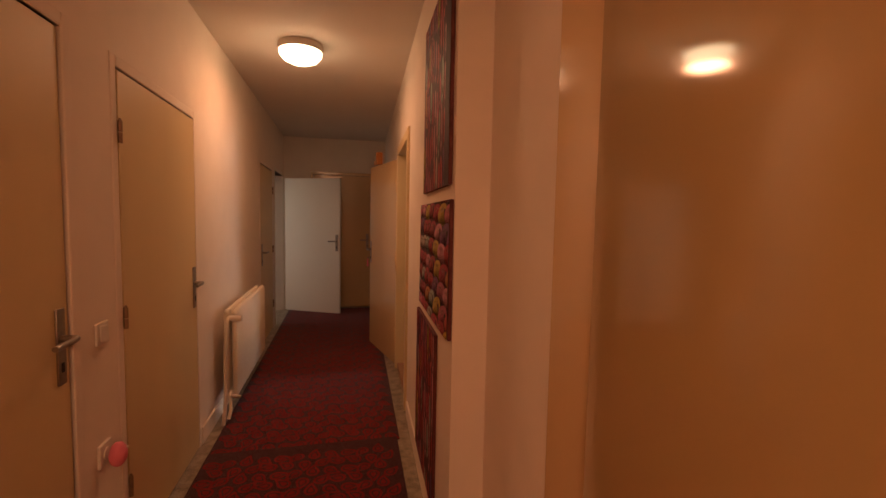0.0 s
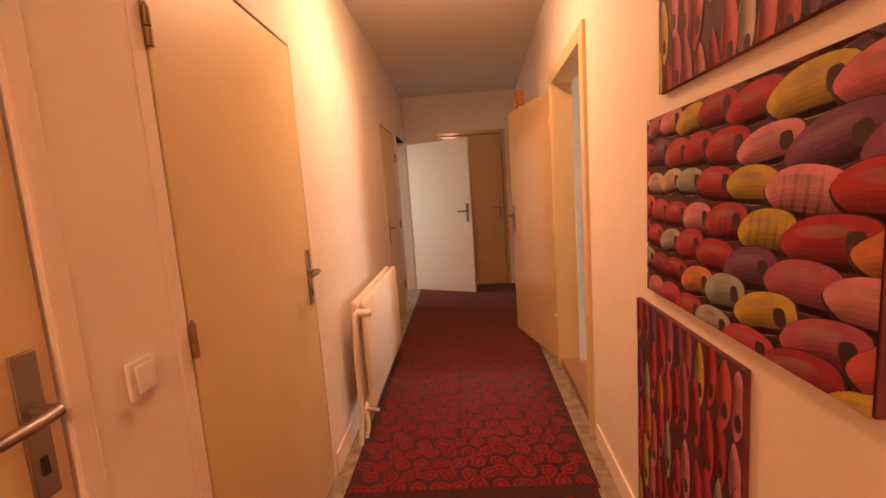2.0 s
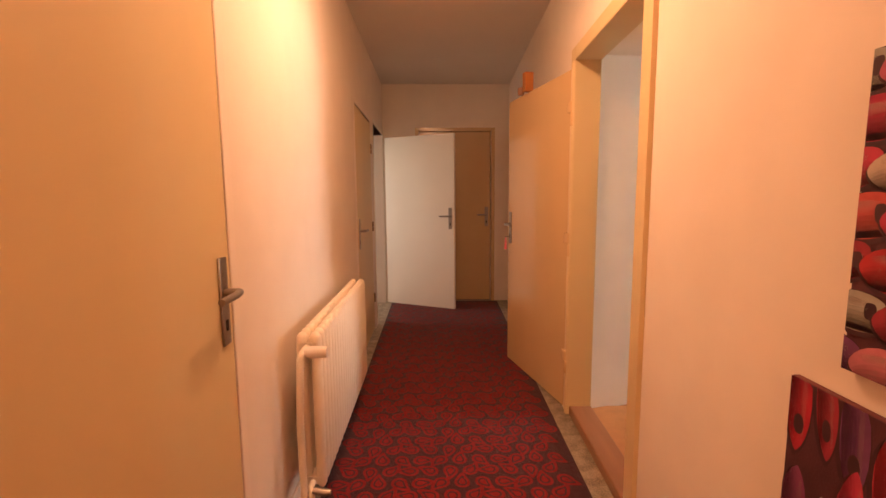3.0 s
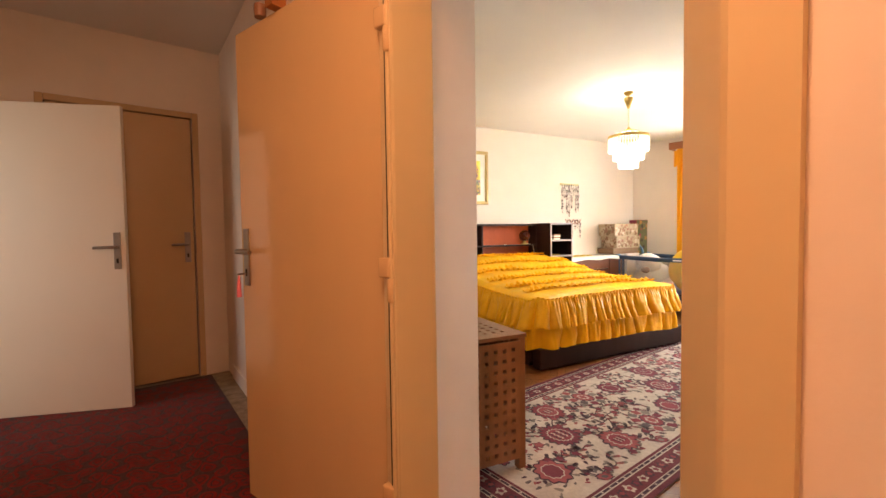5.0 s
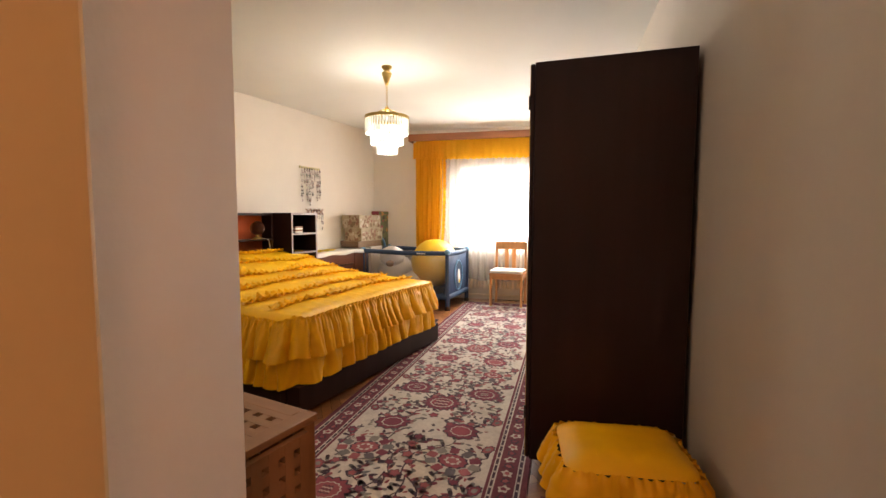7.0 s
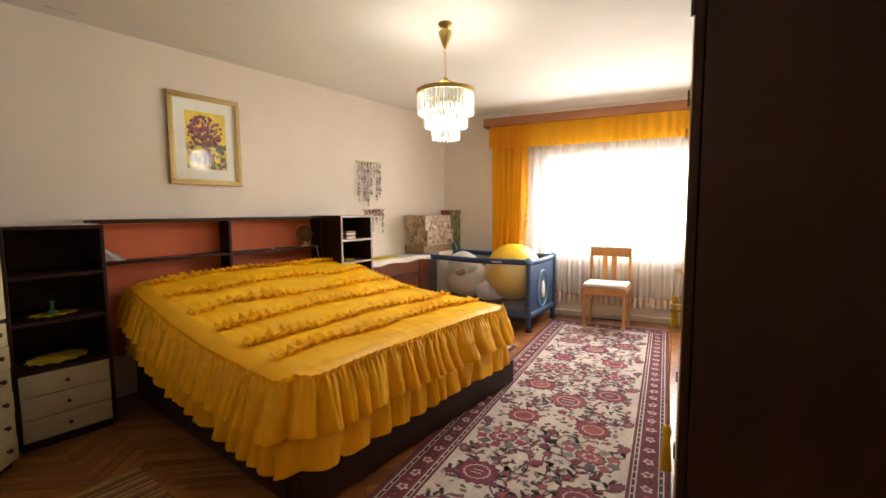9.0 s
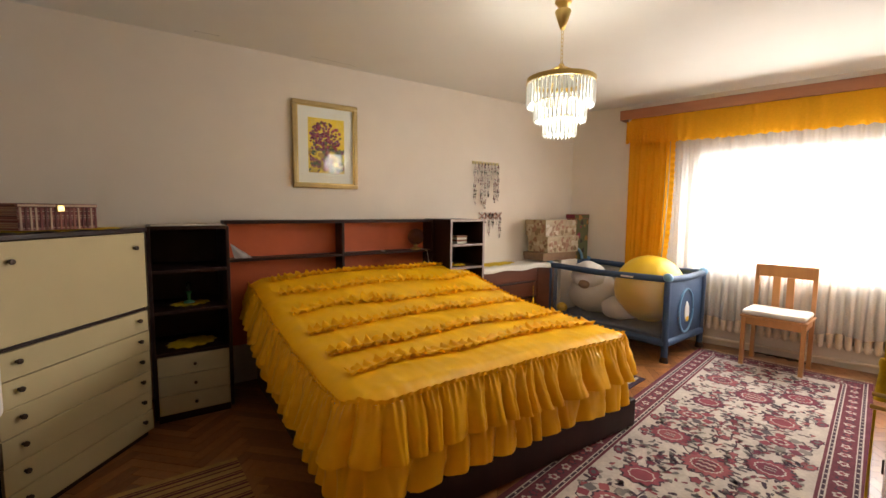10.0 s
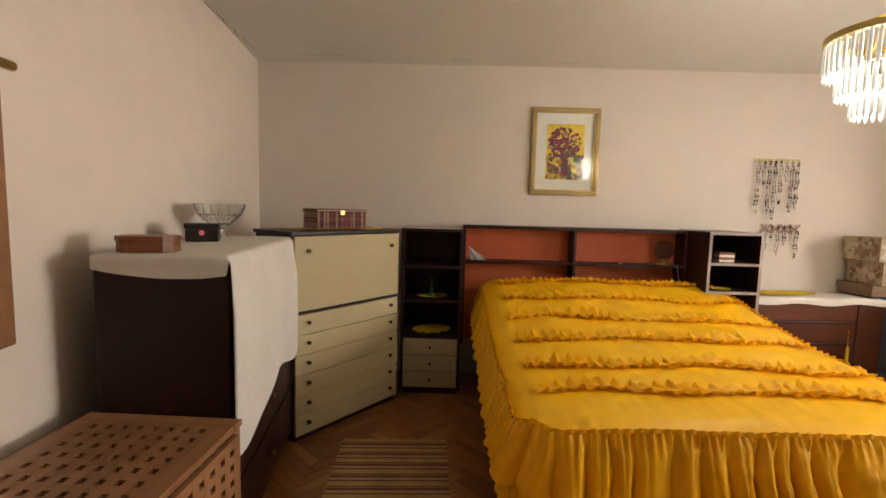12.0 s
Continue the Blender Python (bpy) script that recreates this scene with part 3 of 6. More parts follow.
def hinge(parent, m, material):
    if material is M["door_gloss"]:
        bm = box((-0.024, -0.026, 0.002), (0.022, 0.0, 0.062), 0.005)
        add_tube(bm, [(0.022, -0.016, -0.072), (0.022, -0.016, -0.066), (0.022, -0.016, -0.006), (0.022, -0.016, 0.0)], [0.009, 0.014, 0.014, 0.011], 12)
        add_box(bm, (0.020, -0.016, -0.064), (0.044, -0.002, -0.006))
        part("hinge", bm, material, parent, "painted two-part hinge", 50, m)
        return
    r, e = 0.0078, 0.042
    bm = tube([(0, 0, -e), (0, 0, -0.003)], r, 10)
    add_tube(bm, [(0, 0, 0.001), (0, 0, e)], r * 1.06, 10)
    add_tube(bm, [(0, 0, e), (0, 0, e + 0.01)], [r * 0.9, r * 0.4], 8)
    add_box(bm, (-r * 1.9, -0.003, -e), (0, 0.001, -0.004))
    part("hinge", bm, material, parent, "dull metal hinge", 50, m)


def door_leaf(name, m, width, height, material, label, lever_side, hinge_side, out=1, with_hinges=True, hz=1.06):
    """Leaf from x = 0 to width, face at y = 0 (out) and back at -0.04; stands on the floor."""
    d = thing(name, m, label, "door")
    d["kind"] = "structure"
    part("leaf", box((0.003, -0.04, 0.012), (width - 0.003, 0, height - 0.004), 0.004), material, d, "", 40)
    lx = width - 0.05 if lever_side > 0 else 0.05
    handle_set(d, pose(lx, 0, hz), -lever_side)
    handle_set(d, pose(lx, -0.04, hz, 0, 0, 180), lever_side)
    if with_hinges:
        hx = 0.0 if hinge_side < 0 else width
        for z in (0.32, 1.015, 1.745):
            hinge(d, pose(hx, 0.006, z, 0, 0, 0 if hinge_side > 0 else 180), material if material is M["door_gloss"] else M["hinge"])
    return d


def door_frame(name, m, width, height, depth, material, label, proud=0.004, face=0.045):
    """Frame boards round an opening from x = 0 to width, set 14 mm proud of the wall face y = 0."""
    f = thing(name, m, label, "door frame")
    f["kind"] = "structure"
    for nm, lo, hi in (("jamb", (-face, -depth, 0), (0.0, proud, height + face)), ("jamb", (width, -depth, 0), (width + face, proud, height + face)), ("head", (0.0, -depth, height), (width, proud, height + face))):
        part(nm, box(lo, hi, 0.006), material, f, "", 40)
    return f


def LW(v, z=0.0, off=0.0):
    """On the hall's west wall: x of the frame runs along the hall, y points into the hall."""
    return FH @ pose(LEFT + off, v, z, 0, 0, -90)


# closed doors in the west wall: the frame's x runs towards the start of the hall
door_frame("door_frame_1", LW(1.225), 0.89, 2.0, 0.10, M["wall"], "cream painted wooden door frame in the hall")
door_leaf("door_1", LW(1.220, 0, -0.006), 0.88, 2.0, M["door"], "closed flat tan painted door with a worn steel lever handle", -1, 1, with_hinges=False, hz=1.02)
door_frame("door_frame_2", LW(2.455), 0.90, 1.99, 0.10, M["wall"], "cream painted door frame in the hall")
door_leaf("door_2", LW(2.45, 0, 0.004), 0.89, 1.985, M["door"], "closed flat tan painted door beside the radiator", -1, 1, hz=1.012)
door_frame("door_frame_3", LW(5.43), 0.83, 2.0, 0.10, M["wall"], "cream painted door frame further down the hall")
door_leaf("door_3", LW(5.425, 0, 0.004), 0.82, 1.99, M["door"], "closed flat tan painted door beyond the radiator", 1, -1, hz=1.01)
door_frame("door_frame_4", LW(6.53), 0.85, 2.03, 0.25, M["door_white"], "white painted door frame of a daylit side room")
door_leaf("door_4", FH @ pose(0.510, 6.548, 0, 0, 0, -26.3), 0.90, 2.0, M["door_white"], "white painted door standing wide open across the hall", 1, -1, with_hinges=False)
door_frame("door_frame_5", FH @ pose(1.775, FAR, 0, 0, 0, 180), 0.875, 2.08, 0.10, M["door_brown"], "brown painted frame of the entrance door")
door_leaf("entrance_door", FH @ pose(1.77, FAR + 0.02, 0, 0, 0, 180), 0.865, 2.08, M["door_brown"], "closed glossy brown entrance door with a small steel handle", -1, 1, with_hinges=False)

plaque = thing("door_plaque", LW(0.905, 1.625, -0.004), "round dark door plaque with a pale abstract shape", "plaque")
part("disc", lathe([(0, 0), (0.05, 0), (0.05, 0.006), (0.046, 0.008), (0, 0.008)], 32), M["black_box"], plaque, "", 40, pose(0, 0, 0, -90))
part("emblem", box((-0.010, 0.0085, -0.026), (0.010, 0.0098, 0.026), 0.004), M["paper"], plaque, "pale emblem", 40)

# bedroom door
door_frame("door_frame_6", FR @ pose(0, 2.515, 0, 0, 0, 90) @ pose(-0.86, 0, 0) @ pose(0, 0, 0), 0.86, 2.015, 0.13, M["door"], "tan painted frame of the bedroom door", 0.016, 0.075)
BD = math.degrees(math.atan2(4.82 - 3.99, 0.733 - 1.103))
bedroom_door = door_leaf("bedroom_door", pose(1.095, 3.992, 0.0, 0, 0, BD), 0.905, 1.995, M["door_gloss"], "glossy tan painted bedroom door standing open into the hall", 1, -1)
key = part("key", tube([(0.855, 0.004, 0.985), (0.855, 0.045, 0.985)], 0.004, 8), M["steel"], bedroom_door, "steel key in the lock", 60)
tassel_bm = tube([(0.855, 0.04, 0.98), (0.857, 0.04, 0.95), (0.857, 0.04, 0.89)], [0.003, 0.008, 0.011], 8)
part("key_tassel", tassel_bm, M["pink"], bedroom_door, "small red key tassel", 60)
part("slanted_lining", prism([(-0.018, 1.577), (-0.018, 1.652), (-0.012, 1.663), (0.02, 1.692), (0.10, 1.762), (0.128, 1.77), (0.128, 1.577)], 0.02, 2.014), M["door"], bpy.data.objects["door_frame_6"], "", None, bpy.data.objects["door_frame_6"].matrix_basis.inverted() @ FR)
frame_m = bpy.data.objects["door_frame_6"].matrix_basis.inverted() @ FR
# dark strip on the jamb stands for the shade in the hinge gap
part("hinge_gap", box((-0.0178, 2.547, 0.0), (-0.010, 2.557, 2.014)), M["gap"], bpy.data.objects["door_frame_6"], "dark strip painted as the shade of the gap beside the door leaf", None, frame_m)
part("bead", tube([(-0.016, 2.538, 0.0), (-0.016, 2.540, 2.014)], 0.007, 8), M["door"], bpy.data.objects["door_frame_6"], "", 60, frame_m)
part("bead", tube([(-0.016, 2.520, 0.0), (-0.016, 2.520, 2.014)], 0.004, 8), M["door"], bpy.data.objects["door_frame_6"], "", 60, frame_m)
structure("threshold", box((0.0, 1.655, 0), (0.13, 2.515, 0.055), 0.008), M["thresh"], FR, "worn reddish wooden threshold", "threshold")
structure("threshold_board", box((0.13, 1.63, -0.005), (0.40, 2.60, 0.012)), M["chair"], FR, "wooden floor boards in the doorway", "floor")

# the door close to the start, ajar
door_frame("door_frame_7", FR @ pose(0.13, -0.86, 0, 0, 0, 90) @ pose(-0.86, 0, 0), 0.86, 2.0, 0.10, M["door_gloss"], "tan painted door frame near the start of the hall", 0.016, 0.255)
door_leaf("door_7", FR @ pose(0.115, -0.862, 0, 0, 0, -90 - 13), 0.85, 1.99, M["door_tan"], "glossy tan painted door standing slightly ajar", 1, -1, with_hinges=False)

# box and jar seen above the bedroom door
solid("carton", box((-0.025, -0.03, 0), (0.025, 0.03, 0.125), 0.003), M["amber_box"], "small upright orange carton on the bedroom door", "box", pose(0.855, 4.52, 1.995, 0, 0, BD), smooth=40)
solid("small_jar", lathe([(0, 0), (0.022, 0.002), (0.024, 0.03), (0.022, 0.05), (0, 0.052)], 16), M["thresh"], "small dark brown pot on the bedroom door", "jar", pose(0.81, 4.62, 1.995), smooth=50)


def skirting(name, f, lo, hi):
    structure(name, box(lo, hi, 0.004), M["wall"], f, "low cream painted plinth along the wall", "baseboard")


for i, (a, b) in enumerate(((1.27, 1.51), (2.50, 4.555), (5.475, 5.635))):
    skirting("baseboard", FH, (LEFT, a, 0), (LEFT + 0.012, b, 0.11))
skirting("baseboard", FR, (-0.012, -0.03, 0), (0, 1.51, 0.11))
skirting("baseboard", FR, (-0.012, 2.59, 0), (0, 5.2, 0.11))


def wall_switch(v, z):
    s = thing("light_switch", LW(v, z), "white square plastic light switch on the hall wall", "light switch")
    part("plate", box((-0.04, 0, -0.04), (0.04, 0.010, 0.04), 0.004), M["plastic"], s, "", 40)
    part("rocker", box((-0.026, 0.010, -0.028), (0.026, 0.016, 0.028), 0.003), M["plastic"], s, "", 40, pose(0, 0, 0, 3, 0, 0))


wall_switch(1.389, 1.0)
sock = thing("wall_socket", LW(1.38, 0.558), "white wall socket on the hall wall", "socket")
part("plate", box((-0.042, 0, -0.042), (0.042, 0.012, 0.042), 0.004), M["plastic"], sock, "", 40)
part("insert", lathe([(0, 0), (0.022, 0), (0.022, 0.004), (0, 0.004)], 20), M["plastic"], sock, "", 40, pose(0, 0.012, 0, -90))
nl = thing("night_light", LW(1.385, 0.548, 0.016), "pink plastic night light plugged into the socket", "night light")
part("shade", blob((0, 0.03, 0.0), (0.032, 0.028, 0.046), 1, 0.12), M["pink"], nl, "", 180)
part("eye", blob((-0.012, 0.055, 0.018), (0.006, 0.004, 0.006)), M["plastic"], nl, "", 180)

ent = thing("door_viewer", FH @ pose(1.20, FAR + 0.015, 1.52), "small round door viewer in the entrance door", "door viewer")
part("ring", lathe([(0.0, 0), (0.012, 0), (0.012, 0.008), (0.006, 0.010), (0, 0.006)], 16), M["brass"], ent, "", 60, pose(0, 0, 0, 90))


def column_radiator(name, m, n, pitch, h, depth, label, foot=False):
    """Column radiator: ribs in a row along x, its back at y = 0."""
    r = thing(name, m, label, "radiator")
    w = pitch * 0.42
    bm = bmesh.new()
    for yy in (0.028, depth - 0.028):
        add_tube(bm, [(0, yy, 0.0), (0, yy, h * 0.03), (0, yy, h * 0.97), (0, yy, h)], [w * 0.5, w * 0.95, w * 0.95, w * 0.5], 10)
    for z in (0.02, h - 0.05):
        for q in (0,):
            add_box(bm, (-w, 0.022, z), (w, depth - 0.022, z + 0.03))
    lathe([(0, 0), (w, 0.004), (w * 1.0, 0.018), (w * 0.55, 0.034), (0, 0.036)], 10, bm, (0, depth * 0.28, h - 0.02))
    lathe([(0, 0), (w, 0.004), (w * 1.0, 0.018), (w * 0.55, 0.034), (0, 0.036)], 10, bm, (0, depth * 0.72, h - 0.02))
    me = mesh_of("rib", bm, M["radiator"], 50)
    for i in range(n):
        o = new("rib", me)
        o.parent = r
        o.matrix_basis = pose(i * pitch, 0, 0)
    bm = bmesh.new()
    for z in (0.035, h - 0.035):
        add_tube(bm, [(-0.02, depth / 2, z), ((n - 1) * pitch + 0.02, depth / 2, z)], 0.017, 10)
    part("header_pipe", bm, M["radiator"], r, "", 60)
    return r


hall_rad = column_radiator("hall_radiator", FH @ pose(0.515, 2.83, 0.17, 0, 0, 90) @ pose(0, -0.11, 0) @ pose(0, 0, 0), 22, 0.0515, 0.60, 0.11, "cream painted column radiator on the hall wall")
bm = tube([(-0.03, 0.055, 0.565), (-0.085, 0.055, 0.565), (-0.10, 0.06, 0.55), (-0.10, 0.07, 0.30), (-0.08, 0.075, 0.02), (-0.095, 0.08, -0.06), (-0.095, 0.09, -0.165)], 0.013, 10)
part("supply_pipe", bm, M["radiator"], hall_rad, "cream painted pipe", 60)
bm = tube([(-0.03, 0.055, 0.035), (-0.06, 0.055, 0.035), (-0.07, 0.05, 0.0), (-0.06, 0.05, -0.08), (-0.085, 0.06, -0.13)], 0.012, 10)
part("return_pipe", bm, M["radiator"], hall_rad, "cream painted pipe", 60)
bm = tube([(-0.075, 0.055, 0.565), (-0.075, 0.02, 0.565), (-0.075, -0.03, 0.565)], [0.016, 0.022, 0.02], 12)
part("valve", bm, M["plastic"], hall_rad, "white valve knob", 50)
bm = tube([(-0.07, 0.045, 0.03), (-0.07, 0.0, 0.02), (-0.07, -0.02, 0.02)], [0.012, 0.014, 0.01], 10)
part("return_valve", bm, M["steel"], hall_rad, "steel valve", 50)

# ceiling lamp
lamp = thing("ceiling_lamp", Matrix.Translation(HALL_LAMP), "lit round glass ceiling lamp with a metal base", "ceiling lamp")
part("base", lathe([(0, 0), (0.15, 0), (0.155, -0.02), (0.148, -0.045), (0, -0.045)], 40), M["plastic"], lamp, "", 50)
part("diffuser", lathe([(0.146, -0.045), (0.142, -0.07), (0.118, -0.10), (0.07, -0.122), (0, -0.13)], 40), M["bulb"], lamp, "lit frosted glass bowl", 180)
bpy.data.objects["diffuser"].visible_shadow = False
# unseen copy of the lamp, added over the extra light at the back
copy_thing(lamp, Matrix.Translation(HALL_FILL_BACK))


# ---------- hall carpet ----------
def paisley(bm, x, y, s, ang, flip, z):
    """A curled drop: an outline ring and an inner drop."""
    def outline(k, grow):
        a = 2 * math.pi * k
        r = 0.5 + grow
        px, py = r * math.cos(a), r * math.sin(a) * 0.9
        tail = max(0, math.cos(a)) ** 4
        px += tail * 0.30
        py += tail * 0.42
        return px, py

    ca, sa = math.cos(ang), math.sin(ang)

    def put(px, py):
        py *= flip
        return bm.verts.new((x + s * (px * ca - py * sa), y + s * (px * sa + py * ca), z))

    n = 14
    outer = [put(*outline(k / n, 0.0)) for k in range(n)]
    inner = [put(*[c * 0.66 for c in outline(k / n, -0.02)]) for k in range(n)]
    for k in range(n):
        bm.faces.new((outer[k], outer[(k + 1) % n], inner[(k + 1) % n], inner[k]))
    core = [put(*[c * 0.44 for c in outline(k / n, -0.02)]) for k in range(n)]
    bm.faces.new(core)


def hall_carpet(name, poly, v0, v1, z, label, seed):
    rng = random.Random(seed)
    c = thing(name, FH, label, "carpet")
    part("carpet_base", prism(poly, 0.0, z), M["carpet"], c)
    bm = bmesh.new()
    j = 0
    v = v0 + 0.04
    while v < v1 - 0.05:
        u0, u1 = poly[0][0] + 0.03, poly[1][0] + (poly[2][0] - poly[1][0]) * (v - v0) / (v1 - v0) - 0.05
        u = u0 + (0.047 if j % 2 else 0.0) + 0.02
        i = 0
        while u < u1:
            paisley(bm, u, v, 0.080 + rng.uniform(-0.003, 0.003), radians((25, 200, 115, 290)[(i + 2 * j) % 4]) + rng.uniform(-0.15, 0.15), 1 if (i + j) % 2 else -1, z + 0.001)
            u += 0.094
            i += 1
        v += 0.086
        j += 1
    p = part("paisley_pattern", bm, M["carpet_red"], c, "red paisley motifs")
    p["kind"] = "stuff"


hall_carpet("hall_carpet", [(0.545, 2.33), (1.683, 2.33), (1.845, 6.53), (0.545, 6.53)], 2.33, 6.53, 0.008, "dark red paisley runner carpet in the hall", 3)
hall_carpet("hall_carpet_end", [(0.545, -2.3), (1.50, -2.3), (1.668, 2.345), (0.545, 2.345)], -2.3, 2.345, 0.013, "second piece of dark red paisley carpet, overlapping", 4)


# ---------- canvases on the hall wall ----------
def canvas(r0, r1, z0, z1, seed, mode, label):
    c = thing("canvas_print", FR @ pose(0.012, r0, z0, 0, 0, 90), label, "picture", "canvas prints in the hall")
    w, h = r1 - r0, z1 - z0
    part("canvas", box((0, 0.0125, 0), (w, 0.027, h), 0.003), M["canvas_edge"], c)
    part("print_ground", box((0.002, 0.0265, 0.002), (w - 0.002, 0.0282, h - 0.002)), M["canvas_dark"], c)
    rng = random.Random(seed)
    bm, dk, sh, lt = bmesh.new(), bmesh.new(), bmesh.new(), bmesh.new()
    lay = [0.0284]

    def shape(target, pts):
        lay[0] += 0.000004
        clamped = [(min(max(x, 0.001), w - 0.001), min(max(z, 0.001), h - 0.001)) for x, z in pts]
        area = sum(a[0] * b[1] - b[0] * a[1] for a, b in zip(clamped, clamped[1:] + clamped[:1]))
        if abs(area) > 2e-5:
            target.faces.new([target.verts.new((x, lay[0], z)) for x, z in clamped])

    def rounded(cx, cz, rx, rz, tilt=0.0, power=1.0, n=20):
        out = []
        for k in range(n):
            a = 2 * math.pi * k / n
            px = rx * math.copysign(abs(math.cos(a)) ** power, math.cos(a))
            pz = rz * math.copysign(abs(math.sin(a)) ** 0.9, math.sin(a))
            out.append((cx + px * math.cos(tilt) - pz * math.sin(tilt), cz + px * math.sin(tilt) + pz * math.cos(tilt)))
        return out

    def snout(cx, cz, rx, rz, tilt):
        """The bow of a boat, its cockpit a dark notch behind."""
        def hull(kx, kz, dx, dz, n=22):
            out = []
            for k in range(n):
                a = 2 * math.pi * k / n
                c, s = math.cos(a), math.sin(a)
                px = rx * kx * (1.15 * c if c > 0 else 1.1 * c) + dx * rx
                pz = rz * kz * math.copysign(abs(s) ** (1.22 if c > 0 else 0.6), s) + dz * rz
                out.append((cx + px * math.cos(tilt) - pz * math.sin(tilt), cz + px * math.sin(tilt) + pz * math.cos(tilt)))
            return out

        shape(dk, hull(1.05, 1.14, -0.02, -0.10))
        shape(bm, hull(1, 1, 0, 0))
        # shade painted along the hull's underside, then a highlight on top
        for q in range(5):
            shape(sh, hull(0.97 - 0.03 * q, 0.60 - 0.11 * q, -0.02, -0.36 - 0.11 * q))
        for q in range(3):
            shape(lt, hull(0.60 - 0.14 * q, 0.26 - 0.07 * q, 0.10, 0.42 + 0.04 * q))
        if rng.random() < 0.7:
            shape(dk, rounded(cx - rx * 0.55, cz + rz * 0.12, rx * 0.20, rz * 0.42, tilt, 0.5))
        style = rng.random()
        if style < 0.06:
            for q in range(5):
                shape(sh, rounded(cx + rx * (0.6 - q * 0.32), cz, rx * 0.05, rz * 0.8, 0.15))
        elif style < 0.40:
            for q in range(9):
                shape(lt, rounded(cx + rx * rng.uniform(-0.8, 0.6), cz + rz * rng.uniform(-0.6, 0.6), rx * 0.05, rz * 0.09))

    if mode == "rows":
        zc = h + 0.02
        row = 0
        while zc > -0.05:
            x = -0.06 + (0.05 if row % 2 else 0.0)
            spots = []
            while x < w + 0.05:
                k = max(0.0, min(1.0, x / w))
                rx, rz = 0.098 - 0.044 * k, 0.049 - 0.011 * k
                spots.append((x, rx, rz))
                x += rx * 1.55
            for x, rx, rz in reversed(spots):
                snout(x, zc + 0.03 * (x / w) + rng.uniform(-0.006, 0.006), rx * rng.uniform(0.88, 1.0), rz * rng.uniform(0.82, 1.0), rng.uniform(-0.24, 0.06))
            zc -= 0.078
            row += 1
    else:
        for zb, hh in ((h * 0.92, 0.105), (h * 0.70, 0.11), (h * 0.47, 0.11), (h * 0.25, 0.105), (h * 0.04, 0.10)):
            x = 0.10 if z0 > 1.5 else 0.02
            while x < w + 0.02:
                cz, rx, rz, t = zb + rng.uniform(-0.05, 0.05), rng.uniform(0.022, 0.030), hh * rng.uniform(0.75, 1.0), rng.uniform(-0.10, 0.10)
                shape(dk, rounded(x + rx * 0.1, cz - 0.006, rx * 1.2, rz * 1.06, t, 1.5))
                shape(bm, rounded(x, cz, rx, rz, t, 1.5))
                # shade painted on one flank, a pale highlight streak on the other
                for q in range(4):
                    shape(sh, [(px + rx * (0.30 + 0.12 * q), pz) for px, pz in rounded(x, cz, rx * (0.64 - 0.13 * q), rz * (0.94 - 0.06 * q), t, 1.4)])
                shape(lt, rounded(x - rx * 0.4, cz, rx * 0.18, rz * 0.75, t))
                shape(dk, rounded(x - rx * 0.1, cz - rz * 0.45, rx * 0.4, 0.020, t))
                x += rng.uniform(0.050, 0.066)
        if z0 > 1.5:
            shape(dk, [(0.0, 0.0), (0.085, 0.0), (0.085, h), (0.0, h)])
    part("boat_print", bm, M["kayak"], c, "bright red, yellow and green printed boats")["kind"] = "stuff"
    part("light_print", lt, M["print_light"], c)["kind"] = "stuff"
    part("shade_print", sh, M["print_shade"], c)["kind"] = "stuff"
    part("dark_print", dk, M["kayak_dark"], c)["kind"] = "stuff"


canvas(-0.02, 0.785, 0.985, 1.505, 5, "rows", "landscape canvas print of rows of colourful boats")
canvas(0.02, 0.69, 1.56, 2.36, 6, "upright", "portrait canvas print of upright colourful boats above another canvas")
canvas(0.275, 0.89, 0.14, 0.93, 8, "upright", "portrait canvas print of upright red boats near the floor")


